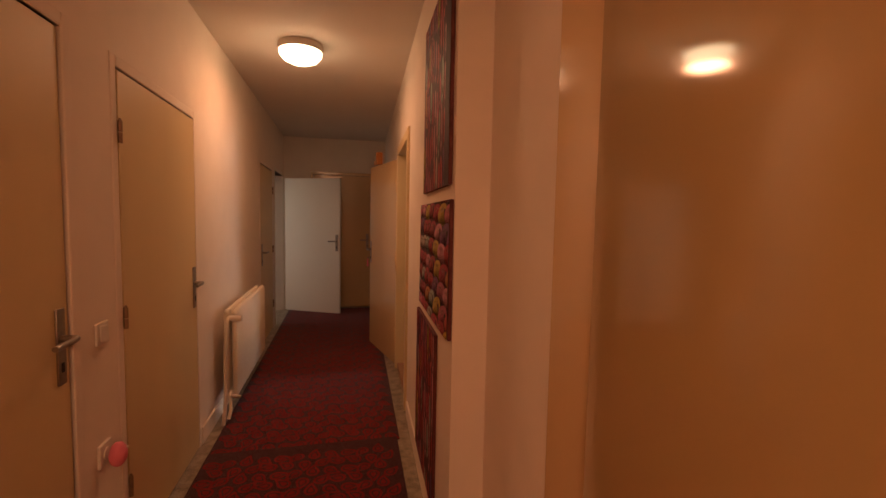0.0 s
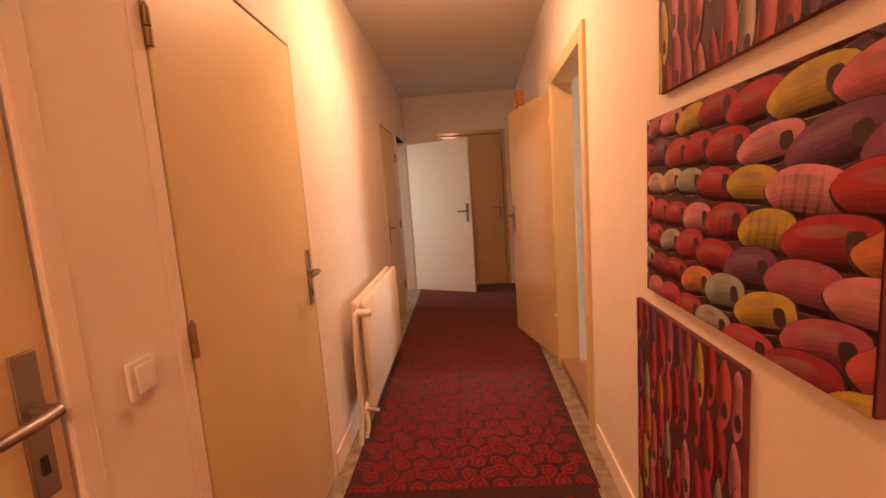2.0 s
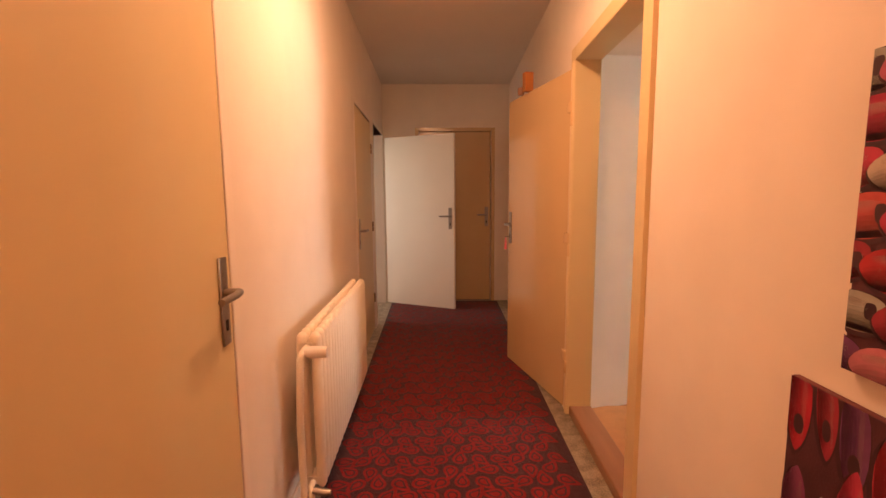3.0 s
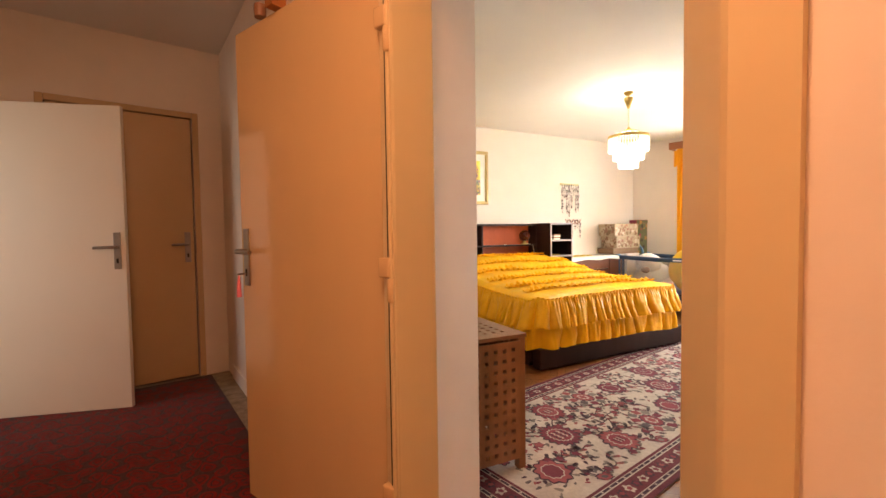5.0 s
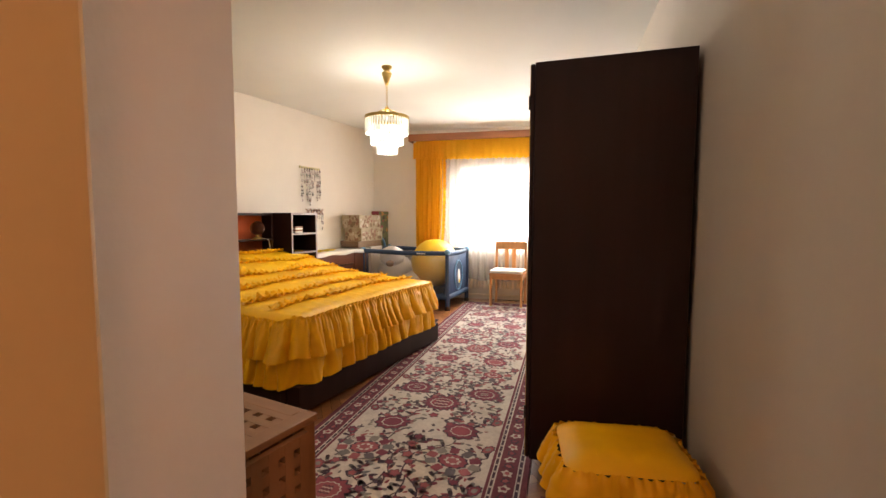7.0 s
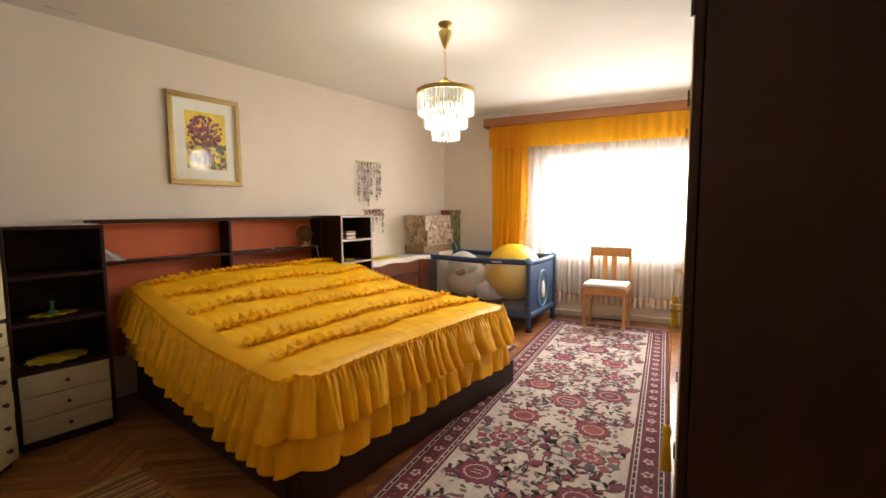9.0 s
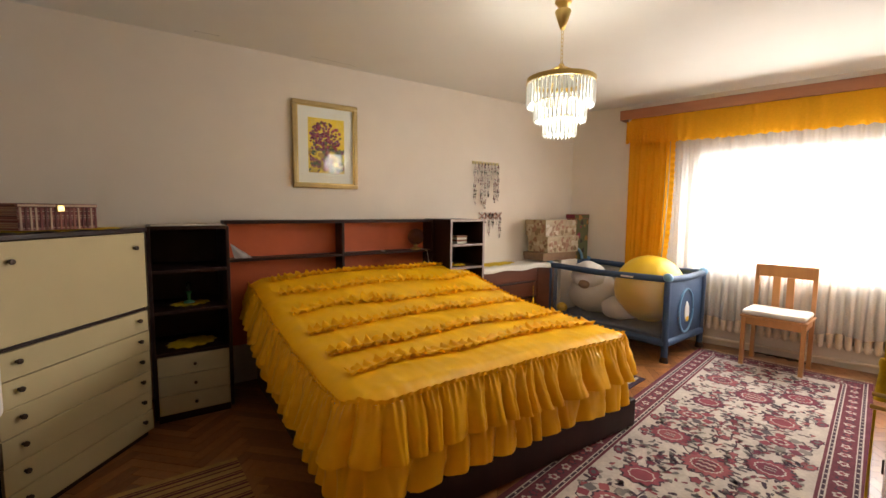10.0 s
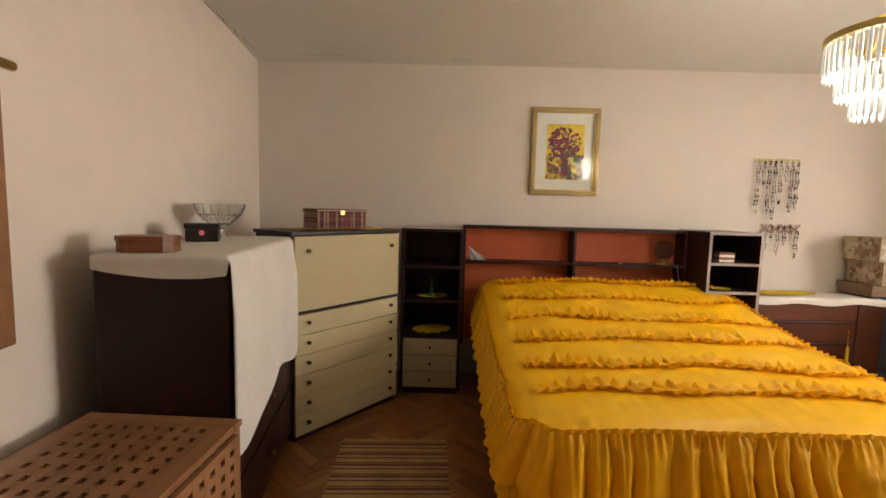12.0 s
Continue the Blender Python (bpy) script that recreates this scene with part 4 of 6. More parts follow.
# ---------- bedroom: furniture ----------
def wardrobe():
    w = thing("wardrobe", FH @ pose(3.665, 2.812, 0, 0, 0, -2.2), "dark brown wooden wardrobe with pale glossy doors and tasselled keys", "wardrobe")
    for nm, lo, hi in (("side", (0, 0, 0.08), (0.02, 0.63, 1.87)), ("side", (1.78, 0, 0.08), (1.80, 0.63, 1.87)), ("top", (0.02, 0, 1.85), (1.78, 0.63, 1.87)), ("back", (0.02, 0, 0.08), (1.78, 0.012, 1.85)), ("bottom", (0.02, 0.012, 0.08), (1.78, 0.62, 0.10))):
        part(nm, box(lo, hi, 0.002), M["wood_dark"], w, "", 40)
    part("plinth", box((0.03, 0.02, 0), (1.77, 0.58, 0.08)), M["wood_dark"], w)
    for i in range(4):
        d = part("door", box((0.005 + i * 0.449, 0.632, 0.085), (0.445 + i * 0.449, 0.650, 1.865), 0.003), M["wood_dark"], w, "dark framed door with a pale glossy face", 40)
        part("door_face", box((0.008 + i * 0.449, 0.650, 0.088), (0.442 + i * 0.449, 0.6525, 1.862)), M["wardrobe_gloss"], d, "pale glossy face")
        x = 0.41 if i % 2 == 0 else 0.04
        kb = tube([(x + i * 0.449, 0.652, 0.98), (x + i * 0.449, 0.682, 0.98)], 0.004, 8)
        part("key", kb, M["brass"], d, "", 60)
        if i in (0, 2):
            tb = tube([(x + i * 0.449, 0.675, 0.975), (x + i * 0.449, 0.677, 0.86 if i else 0.62)], 0.002, 6)
            z = 0.86 if i else 0.62
            add_tube(tb, [(x + i * 0.449, 0.677, z), (x + i * 0.449, 0.677, z - 0.02), (x + i * 0.449, 0.677, z - 0.035), (x + i * 0.449, 0.677, z - 0.14)], [0.010, 0.014, 0.010, 0.018], 10)
            part("tassel", tb, M["yellow_lace"], d, "yellow silk tassel", 60)
        hx = 0.008 if i % 2 == 0 else 0.442
        for z in (0.3, 1.7):
            part("hinge", tube([(hx + i * 0.449, 0.654, z - 0.03), (hx + i * 0.449, 0.654, z + 0.03)], 0.005, 8), M["knob"], d, "", 60)


def ruffled(path, normal, drop, amp, freq, seed, flare=0.0, uneven=0.012):
    """A gathered skirt that hangs from path(s), s in metres; normal(s): outward. Broad round folds with sharp valleys."""
    def fn(a, b, total):
        s = a * total
        p, n = path(s), normal(s)
        u = s * freq / (2 * math.pi) + 1.7 * noise.noise(Vector((s * 1.9, 0.12 * b, seed))) + 0.45 * noise.noise(Vector((s * 7.0, 0.9 * b, seed + 9)))
        size = 0.75 + 0.7 * noise.noise(Vector((math.floor(u) * 1.37, 3.3, seed)))
        fold = size * (abs(math.sin(math.pi * u)) ** 0.75 - 0.62)
        small = abs(math.sin(2 * math.pi * u + 2.0 * noise.noise(Vector((s * 9, 1.0, seed))))) - 0.62
        k = b ** 0.75
        gather = math.exp(-b * 7) * (0.013 * small + 0.008 * math.sin(freq * 3.4 * s + 3 * noise.noise(Vector((s * 6, 2.0, seed)))))
        crease = 0.006 * noise.noise(Vector((s * 17 + 5 * b, b * 5.0, seed + 3))) + 0.004 * noise.noise(Vector((s * 9 - 6 * b, b * 9.0, seed + 5)))
        off = amp * 2.3 * k * fold + amp * 0.35 * k * (1 - 0.5 * b) * small + flare * b ** 0.8 + 0.006 + gather + crease
        dz = -drop * b + (uneven * noise.noise(Vector((s * 2.2, 7.0, seed))) + 0.014 * fold) * b
        slide = 0.010 * b * noise.noise(Vector((s * 5, b * 2.0, seed + 20)))
        t = Vector((-n[1], n[0], 0))
        return Vector(p) + Vector(n) * off + t * slide + Vector((0, 0, dz))

    return fn


def bedspread():
    x0, x1, yf, yh = 2.885, 4.70, 5.47, 7.345

    def top_z(x, y):
        knots = ((5.40, 0.600), (5.98, 0.632), (6.35, 0.655), (6.62, 0.695), (6.92, 0.765), (7.20, 0.825), (7.40, 0.83))
        z = 0.6
        for (ya, za), (yb, zb) in zip(knots, knots[1:]):
            if y >= ya:
                k = min(1.0, (y - ya) / (yb - ya))
                z = za + (zb - za) * k
        edge = min(x - x0, x1 - x, y - yf + 0.02)
        z -= 0.05 * max(0, 1 - edge / 0.10) ** 2
        z += 0.022 * max(0.0, 1 - ((x - 3.8) / 0.85) ** 2) - 0.006
        return z + 0.012 * noise.noise(Vector((x * 1.6, y * 1.6, 2.0))) + 0.005 * noise.noise(Vector((x * 5, y * 9, 5.0))) + 0.0035 * noise.noise(Vector((x * 26, y * 8, 9.0)))

    b = thing("bedspread", pose(0, 0, 0), "yellow satin bedspread with gathered ruffles, spread over the bed", "bedspread")
    r = 0.16

    def cover(a, c):
        x, y = x0 + a * (x1 - x0), yf + c * (yh - yf)
        cx = x0 + r if x < x0 + r else x1 - r
        if (x < x0 + r or x > x1 - r) and y < yf + r:
            dx, dy = x - cx, y - yf - r
            k = max(abs(dx), abs(dy)) / max(1e-6, math.hypot(dx, dy))
            x, y = cx + dx * k, yf + r + dy * k
        return (x, y, top_z(x, y))

    part("cover", grid_mesh(200, 140, cover), M["yellow"], b, "", 180)
    lens = [yh - yf - r, math.pi / 2 * r, x1 - x0 - 2 * r, math.pi / 2 * r, yh - yf - r]
    total = sum(lens)

    def at(s):
        s = max(0.0, min(total - 1e-6, s))
        if s < lens[0]:
            return (x0, yh - s), (-1, 0, 0)
        s -= lens[0]
        if s < lens[1]:
            a = s / r
            return (x0 + r - r * math.cos(a), yf + r - r * math.sin(a)), (-math.cos(a), -math.sin(a), 0)
        s -= lens[1]
        if s < lens[2]:
            return (x0 + r + s, yf), (0, -1, 0)
        s -= lens[2]
        if s < lens[3]:
            a = s / r
            return (x1 - r + r * math.sin(a), yf + r - r * math.cos(a)), (math.sin(a), -math.cos(a), 0)
        s -= lens[3]
        return (x1, yf + r + s), (1, 0, 0)

    def path_top(s):
        (x, y), n = at(s)
        return (x, y, top_z(min(max(x, x0 + 0.01), x1 - 0.01), max(y, yf)) + 0.004)

    def path_low(s):
        (x, y), n = at(s)
        return (x, y, top_z(min(max(x, x0 + 0.01), x1 - 0.01), max(y, yf)) - 0.17)

    f1 = ruffled(path_top, lambda s: at(s)[1], 0.225, 0.033, 62, 1.0, 0.062)
    part("upper_flounce", grid_mesh(1700, 16, lambda a, c: f1(a, c, total)), M["yellow_ruffle"], b, "gathered upper flounce", 180)
    f2 = ruffled(path_low, lambda s: at(s)[1], 0.225, 0.028, 48, 2.0, 0.026)
    part("lower_flounce", grid_mesh(1300, 12, lambda a, c: f2(a, c, total)), M["yellow_ruffle"], b, "gathered lower flounce", 180)

    def header(a, c):
        s = a * total
        (x, y), n = at(s)
        z = path_top(s)[2]
        w = noise.noise(Vector((s * 21, c, 4.0))) + 0.7 * math.sin(s * 150 + 3 * noise.noise(Vector((s * 4, 0, 1))))
        return (x + n[0] * (0.004 + 0.007 * w * c), y + n[1] * (0.004 + 0.007 * w * c), z - 0.006 + c * (0.021 + 0.006 * w))

    part("header_frill", grid_mesh(1500, 4, header), M["yellow_ruffle"], b, "", 180)

    def frill(points, seed, width=0.044, height=0.037, freq=85):
        """A ruffle that stands on the cover along points."""
        rng = random.Random(seed)
        seglen = [0.0]
        for p, q in zip(points, points[1:]):
            seglen.append(seglen[-1] + math.hypot(q[0] - p[0], q[1] - p[1]))
        tot = seglen[-1]

        def at2(s):
            for i in range(len(points) - 1):
                if s <= seglen[i + 1] or i == len(points) - 2:
                    k = (s - seglen[i]) / max(1e-6, seglen[i + 1] - seglen[i])
                    p, q = points[i], points[i + 1]
                    return Vector((p[0] + (q[0] - p[0]) * k, p[1] + (q[1] - p[1]) * k)), (Vector(q) - Vector(p)).normalized()

        def fn(a, c):
            s = a * tot
            p, t = at2(s)
            side = Vector((-t.y, t.x))
            q = c * 2 - 1
            e = abs(q)
            puff = 0.85 + 0.5 * noise.noise(Vector((s * 3.0, seed, 0)))
            skew = 0.5 * noise.noise(Vector((s * 2.2, seed, 8.0)))
            ph = freq * (s + (0.75 + skew) * width * q) + 4.6 * noise.noise(Vector((s * 5.0, seed, 0.4 * q))) + (0 if q > 0 else 1.9)
            fold = math.sin(ph) + 0.45 * math.sin(1.7 * ph + seed) + 0.5 * noise.noise(Vector((s * 14, q, seed)))
            wid = width * puff * (1 + 0.22 * noise.noise(Vector((s * 12, 4.0 + q, seed))) + 0.10 * fold * e)
            o = side * (q * wid + 0.022 * noise.noise(Vector((s * 1.6, seed + 4, 0))))
            x, y = p.x + o.x, p.y + o.y
            z = top_z(min(max(x, x0 + 0.005), x1 - 0.005), min(max(y, yf), yh)) + 0.004 + height * puff * e ** 0.75 * max(0.05, 0.52 + 0.36 * fold) + 0.010 * max(0.0, 1 - e * 3.0) + 0.004 * e * noise.noise(Vector((s * 45, q * 2, seed)))
            return (x, y, z)

        return grid_mesh(int(tot / 0.0032), 13, fn)

    inset = 0.10
    rng_rows = random.Random(17)
    rows = [5.73, 5.99, 6.33, 6.62, 6.92, 7.22]
    for i, y in enumerate(rows):
        pts = [(x0 + inset + (x1 - x0 - 2 * inset) * k / 12, y + 0.022 * math.sin(k * 0.9 + i * 2.1) + rng_rows.uniform(-0.012, 0.012)) for k in range(13)]
        part("ruffle", frill(pts, 11 + i, freq=104 + 13 * (i % 3)), M["yellow_ruffle"], b, "", 180)



def bed():
    b = thing("double_bed", pose(0, 0, 0), "low dark wooden double bed base under a yellow bedspread", "bed")
    part("base", box((2.92, 5.60, 0.02), (4.70, 7.36, 0.30), 0.008), M["wood_dark"], b, "", 40)
    part("side_board", box((4.70, 5.52, 0.12), (4.725, 7.36, 0.34), 0.004), M["wood_dark"], b, "", 40)
    part("foot_board", box((2.90, 5.55, 0.06), (4.725, 5.60, 0.34), 0.006), M["wood_dark"], b, "", 40)
    part("foot_plinth", box((2.91, 5.455, 0.02), (4.725, 5.55, 0.185), 0.006), M["wood_dark"], b, "", 40)
    part("mattress", box((2.96, 5.56, 0.30), (4.61, 7.32, 0.52), 0.05, 3), M["white_cloth"], b, "", 60)
    for y in (6.9,):
        for x in (3.38, 4.2):
            part("pillow", blob((x, 7.03, 0.62), (0.36, 0.25, 0.12), x), M["white_cloth"], b, "", 180)


def headboard():
    h = thing("headboard_shelf", pose(0, 0, 0), "dark brown headboard shelf with orange back panels behind the bed", "headboard")
    x0, x1, xm, yf, yb = 2.735, 4.475, 3.605, 7.36, 7.525
    part("top_board", box((x0, yf, 1.215), (x1, yb, 1.24), 0.003), M["wood_dark"], h, "", 40)
    part("shelf", box((x0 + 0.02, yf, 0.945), (x1 - 0.02, yb - 0.014, 0.965), 0.003), M["wood_dark"], h, "", 40)
    for x in (x0, xm - 0.012, x1 - 0.022):
        part("post", box((x, yf - 0.002, 0.30), (x + 0.022, yb, 1.215), 0.003), M["wood_dark"], h, "", 40)
    for a, c in ((x0 + 0.022, xm - 0.012), (xm + 0.010, x1 - 0.022)):
        part("back_panel", box((a, yb - 0.014, 0.30), (c, yb - 0.004, 1.215)), M["orange"], h, "orange back panel")
    return h


def bookcase():
    b = thing("bookcase", pose(2.285, 7.07, 0), "narrow dark brown open shelf with pale drawers at the bottom", "shelf")
    w, d, h = 0.44, 0.455, 1.215
    for x in (0, w - 0.02):
        part("side", box((x, 0, 0.03), (x + 0.02, d, h), 0.003), M["wood_dark"], b, "", 40)
    for z in (h - 0.02, 0.93, 0.68, 0.42):
        part("shelf", box((0.02, 0.004 if z < h - 0.03 else 0, z), (w - 0.02, d - 0.01, z + 0.02), 0.002), M["wood_dark"], b, "", 40)
    part("back", box((0.02, d - 0.01, 0.03), (w - 0.02, d, h - 0.02)), M["wood_dark"], b)
    part("plinth", box((0.02, 0.02, 0), (w - 0.02, d - 0.02, 0.05)), M["wood_dark"], b)
    for i in range(3):
        z = 0.055 + i * 0.122
        dr = part("drawer", box((0.024, -0.004, z), (w - 0.024, 0.016, z + 0.118), 0.002), M["cream_pale"], b, "pale laminated drawer", 40)
        part("knob", lathe([(0, 0), (0.006, 0.001), (0.006, 0.010), (0.010, 0.014), (0.009, 0.021), (0, 0.023)], 12), M["knob"], dr, "", 50, pose(w / 2, -0.004, z + 0.059, 90))


def side_shelf():
    b = thing("side_shelf", pose(4.48, 7.095, 0), "dark brown open shelf unit with pale front edges beside the bed", "shelf")
    w, d, h = 0.385, 0.43, 1.245
    for x in (0, w - 0.02):
        part("side", box((x, 0, 0), (x + 0.02, d, h), 0.003), M["wood_dark"], b, "", 40)
        part("edge_strip", box((x, -0.003, 0), (x + 0.02, 0, h)), M["edge_pale"], b)
    for z in (h - 0.02, 1.005, 0.80, 0.45, 0.05):
        part("shelf", box((0.02, 0.004, z), (w - 0.02, d - 0.01, z + 0.02), 0.002), M["wood_dark"], b, "", 40)
        part("edge_strip", box((0.02, -0.003, z), (w - 0.02, 0.003, z + 0.02)), M["edge_pale"], b)
    part("back", box((0.02, d - 0.01, 0), (w - 0.02, d, h)), M["wood_dark"], b)


def secretary():
    ang = math.degrees(math.atan2(6.975 - 6.33, 2.285 - 1.775))
    w = math.hypot(6.975 - 6.33, 2.285 - 1.775)
    s = thing("secretary_cabinet", pose(1.775, 6.33, 0, 0, 0, ang), "corner cabinet with cream fold-down front and five cream drawers", "cabinet")
    d = 0.40
    for nm, lo, hi in (("side", (0, 0.02, 0.04), (0.02, d, 1.19)), ("side", (w - 0.02, 0.02, 0.04), (w, d, 1.19)), ("back", (0.02, d - 0.012, 0.06), (w - 0.02, d, 1.19)), ("divider", (0.02, 0.02, 0.74), (w - 0.02, d - 0.012, 0.755)), ("plinth", (0.02, 0.03, 0), (w - 0.02, d, 0.06))):
        part(nm, box(lo, hi, 0.002), M["wood_dark"], s, "", 40)
    part("top", box((-0.01, -0.004, 1.19), (w + 0.01, d + 0.01, 1.212), 0.003), M["wood_dark"], s, "", 40)
    kn = [(0, 0), (0.007, 0.001), (0.007, 0.010), (0.012, 0.014), (0.011, 0.022), (0, 0.024)]
    flap = part("flap", box((0.012, 0, 0.765), (w - 0.012, 0.018, 1.185), 0.002), M["cream"], s, "cream fold-down flap", 40)
    for x in (0.09, w - 0.09):
        part("knob", lathe(kn, 12), M["knob"], flap, "", 50, pose(x, 0, 1.105, 90))
    z = 0.745
    for i in range(6):
        h = 0.114
        z -= 0.117
        dr = part("drawer", box((0.012, 0.0 if i % 2 else 0.003, z), (w - 0.012, 0.02, z + h), 0.002), M["cream"], s, "cream laminated drawer", 40)
        for x in (0.09, w - 0.09):
            part("knob", lathe(kn, 12), M["knob"], dr, "", 50, pose(x, 0.0, z + 0.07, 90))


FD = pose(1.885, 5.415, 0, 0, 0, 8)      # dresser: back right corner of its south side


def dresser():
    w, l, h = 0.41, 1.0, 1.165
    s = thing("dresser", FD, "dark brown tall dresser under a white cloth", "dresser")
    for nm, lo, hi in (("side", (-w, 0, 0.06), (0, 0.02, h)), ("side", (-w, l - 0.02, 0.06), (0, l, h)), ("top", (-w, 0, h), (0, l, h + 0.012)), ("back", (-w, 0.02, 0.06), (-w + 0.012, l - 0.02, h)), ("bottom", (-w + 0.012, 0.02, 0.06), (-0.02, l - 0.02, 0.08))):
        part(nm, box(lo, hi, 0.002), M["wood_dark"], s, "", 40)
    part("plinth", box((-w + 0.02, 0.03, 0), (-0.05, l - 0.03, 0.06)), M["wood_dark"], s)
    for i in range(4):
        z = 0.085 + i * 0.27
        dr = part("drawer", box((-0.02, 0.022, z), (0.0, l - 0.022, z + 0.248), 0.003), M["wood_dark"], s, "", 40)
        part("knob", lathe([(0, 0), (0.008, 0.001), (0.008, 0.012), (0.013, 0.018), (0, 0.024)], 12), M["brass"], dr, "", 50, pose(0.0, l / 2, z + 0.125, 0, 90, 0))
    c = thing("table_cloth", FD @ pose(0, 0, h + 0.012), "white linen cloth hanging over the dresser's front", "cloth")

    def fn(a, b):
        # a: along the dresser, b: across it and down the front
        y = -0.012 + max(0.0, a - 0.06) / 0.94 * (l + 0.02)
        run = b * (w + 0.68)
        if run < w:
            x, z = -w + run, 0.004
            if a < 0.06:
                z -= (1 - a / 0.06) * (0.02 + 0.055 * math.sin(math.pi * min(1, 0.12 + 0.6 * run / w)) ** 0.8)
        else:
            drop = (run - w) * (1.0 - 0.16 * a + (0.06 * math.sin(a * 9)))
            x, z = 0.010 + min(1, drop / 0.2) * min(1, 0.25 + a * 3) * (0.020 + 0.008 * (1 + math.sin(a * 16 + 0.8))), 0.004 - drop
            if drop < 0.02:
                x = 0.008
        return (x, y, z + 0.003 * noise.noise(Vector((run * 8, y * 8, 1))))

    part("cloth", grid_mesh(60, 60, fn), M["white_cloth"], c, "", 180)


def storage_crate():
    """Slatted wooden chest: frame and lattice of crossing slats on each side and the lid."""
    f = Vector((1.925, 4.402)), Vector((1.955, 5.335))
    ang = math.degrees(math.atan2(f[1].y - f[0].y, f[1].x - f[0].x)) - 90
    L, W, Hh = (f[1] - f[0]).length, 0.50, 0.662
    c = thing("storage_chest", pose(f[0].x, f[0].y, 0, 0, 0, ang), "wooden lattice storage chest beside the bedroom door", "chest")
    for x in (-W, -0.04):
        for y in (0, L - 0.04):
            part("post", box((x, y, 0), (x + 0.04, y + 0.04, Hh - 0.02), 0.004), M["crate"], c, "", 40)
    p, s = 0.0535, 0.029

    def lattice(nx, ny, wx, wy):
        bm = bmesh.new()
        px, py = (wx - s) / nx, (wy - s) / ny
        for i in range(nx + 1):
            add_box(bm, (i * px, 0, 0.001), (i * px + s, wy, 0.019))
        for j in range(ny + 1):
            for i in range(nx):
                add_box(bm, (i * px + s, j * py, 0.001), ((i + 1) * px, j * py + s, 0.0185))
        return bm

    lid_m = pose(-W + 0.04, 0.04, Hh - 0.0195)
    lid = part("lid", lattice(8, 16, W - 0.08, L - 0.08), M["crate"], c, "", None, lid_m)
    for lo, hi in (((-W - 0.005, -0.005, Hh - 0.02), (0.005, 0.045, Hh)), ((-W - 0.005, L - 0.045, Hh - 0.02), (0.005, L + 0.005, Hh)), ((-W - 0.005, 0.045, Hh - 0.02), (-W + 0.045, L - 0.045, Hh)), ((-0.045, 0.045, Hh - 0.02), (0.005, L - 0.045, Hh))):
        part("lid_rail", box(lo, hi, 0.003), M["crate"], lid, "", 40, lid_m.inverted())
    part("lattice", lattice(16, 11, L - 0.08, Hh - 0.10), M["crate"], c, "", None, pose(-0.004, 0.04, 0.07, 90, 0, 90))
    part("lattice", lattice(16, 11, L - 0.08, Hh - 0.10), M["crate"], c, "", None, pose(-W + 0.004, L - 0.04, 0.07, 90, 0, -90))
    part("lattice", lattice(8, 11, W - 0.08, Hh - 0.10), M["crate"], c, "", None, pose(-W + 0.04, 0.004, 0.07, 90, 0, 0))
    part("lattice", lattice(8, 11, W - 0.08, Hh - 0.10), M["crate"], c, "", None, pose(-0.04, L - 0.004, 0.07, 90, 0, 180))
    for z in (0.05,):
        part("bottom", box((-W + 0.02, 0.02, z), (-0.02, L - 0.02, z + 0.012)), M["crate"], c)


def chest_of_drawers():
    c = thing("chest_of_drawers", pose(4.90, 7.20, 0, 0, 0, 2), "glossy brown chest of drawers under a white cloth", "chest of drawers")
    w, d, h = 1.11, 0.32, 0.765
    part("body", box((0, 0.015, 0.08), (w, d, h), 0.008), M["wood_mid"], c, "", 40)
    for i in range(4):
        z = 0.10 + i * 0.165
        dr = part("drawer", box((0.02, -0.004, z), (w - 0.30, 0.016, z + 0.158), 0.006), M["wood_mid"], c, "", 40)
        part("handle", box((0.06, -0.012, z + 0.143), (w - 0.34, -0.003, z + 0.155), 0.003), M["wood_dark"], dr, "", 40)
    part("door", box((w - 0.29, -0.004, 0.10), (w - 0.02, 0.016, 0.755), 0.006), M["wood_mid"], c, "", 40)
    part("plinth", box((0.03, 0.03, 0), (w - 0.03, d - 0.02, 0.08)), M["wood_dark"], c)
    t = thing("tassel", pose(5.62, 7.195, 0.40), "yellow tassel hanging on the chest of drawers", "tassel")
    part("cord", tube([(0, -0.006, 0.14), (0, -0.010, 0.02)], 0.002, 6), M["yellow_lace"], t)
    part("fringe", tube([(0, -0.010, 0.02), (0, -0.010, -0.01), (0, -0.010, -0.10)], [0.006, 0.011, 0.013], 10), M["yellow_lace"], t, "", 60)
    cl = thing("runner_cloth", pose(4.90, 7.20, h, 0, 0, 2), "white cloth on the chest of drawers", "cloth")

    def fn(a, b):
        x = -0.01 + a * (w + 0.03)
        y = 0.30 - b * 0.36
        z = 0.004 if y > -0.012 else 0.004 - (-0.012 - y) * 1.0 - 0.008 * math.sin(x * 14)
        return (x, max(y, -0.024), z + 0.002 * noise.noise(Vector((x * 7, y * 9, 3))))

    part("cloth", grid_mesh(60, 24, fn), M["white_cloth"], cl, "", 180)
    doily("lace_runner", (5.22, 7.36, h + 0.010), 0.30, 0.10, "yellow crocheted runner on the white cloth")


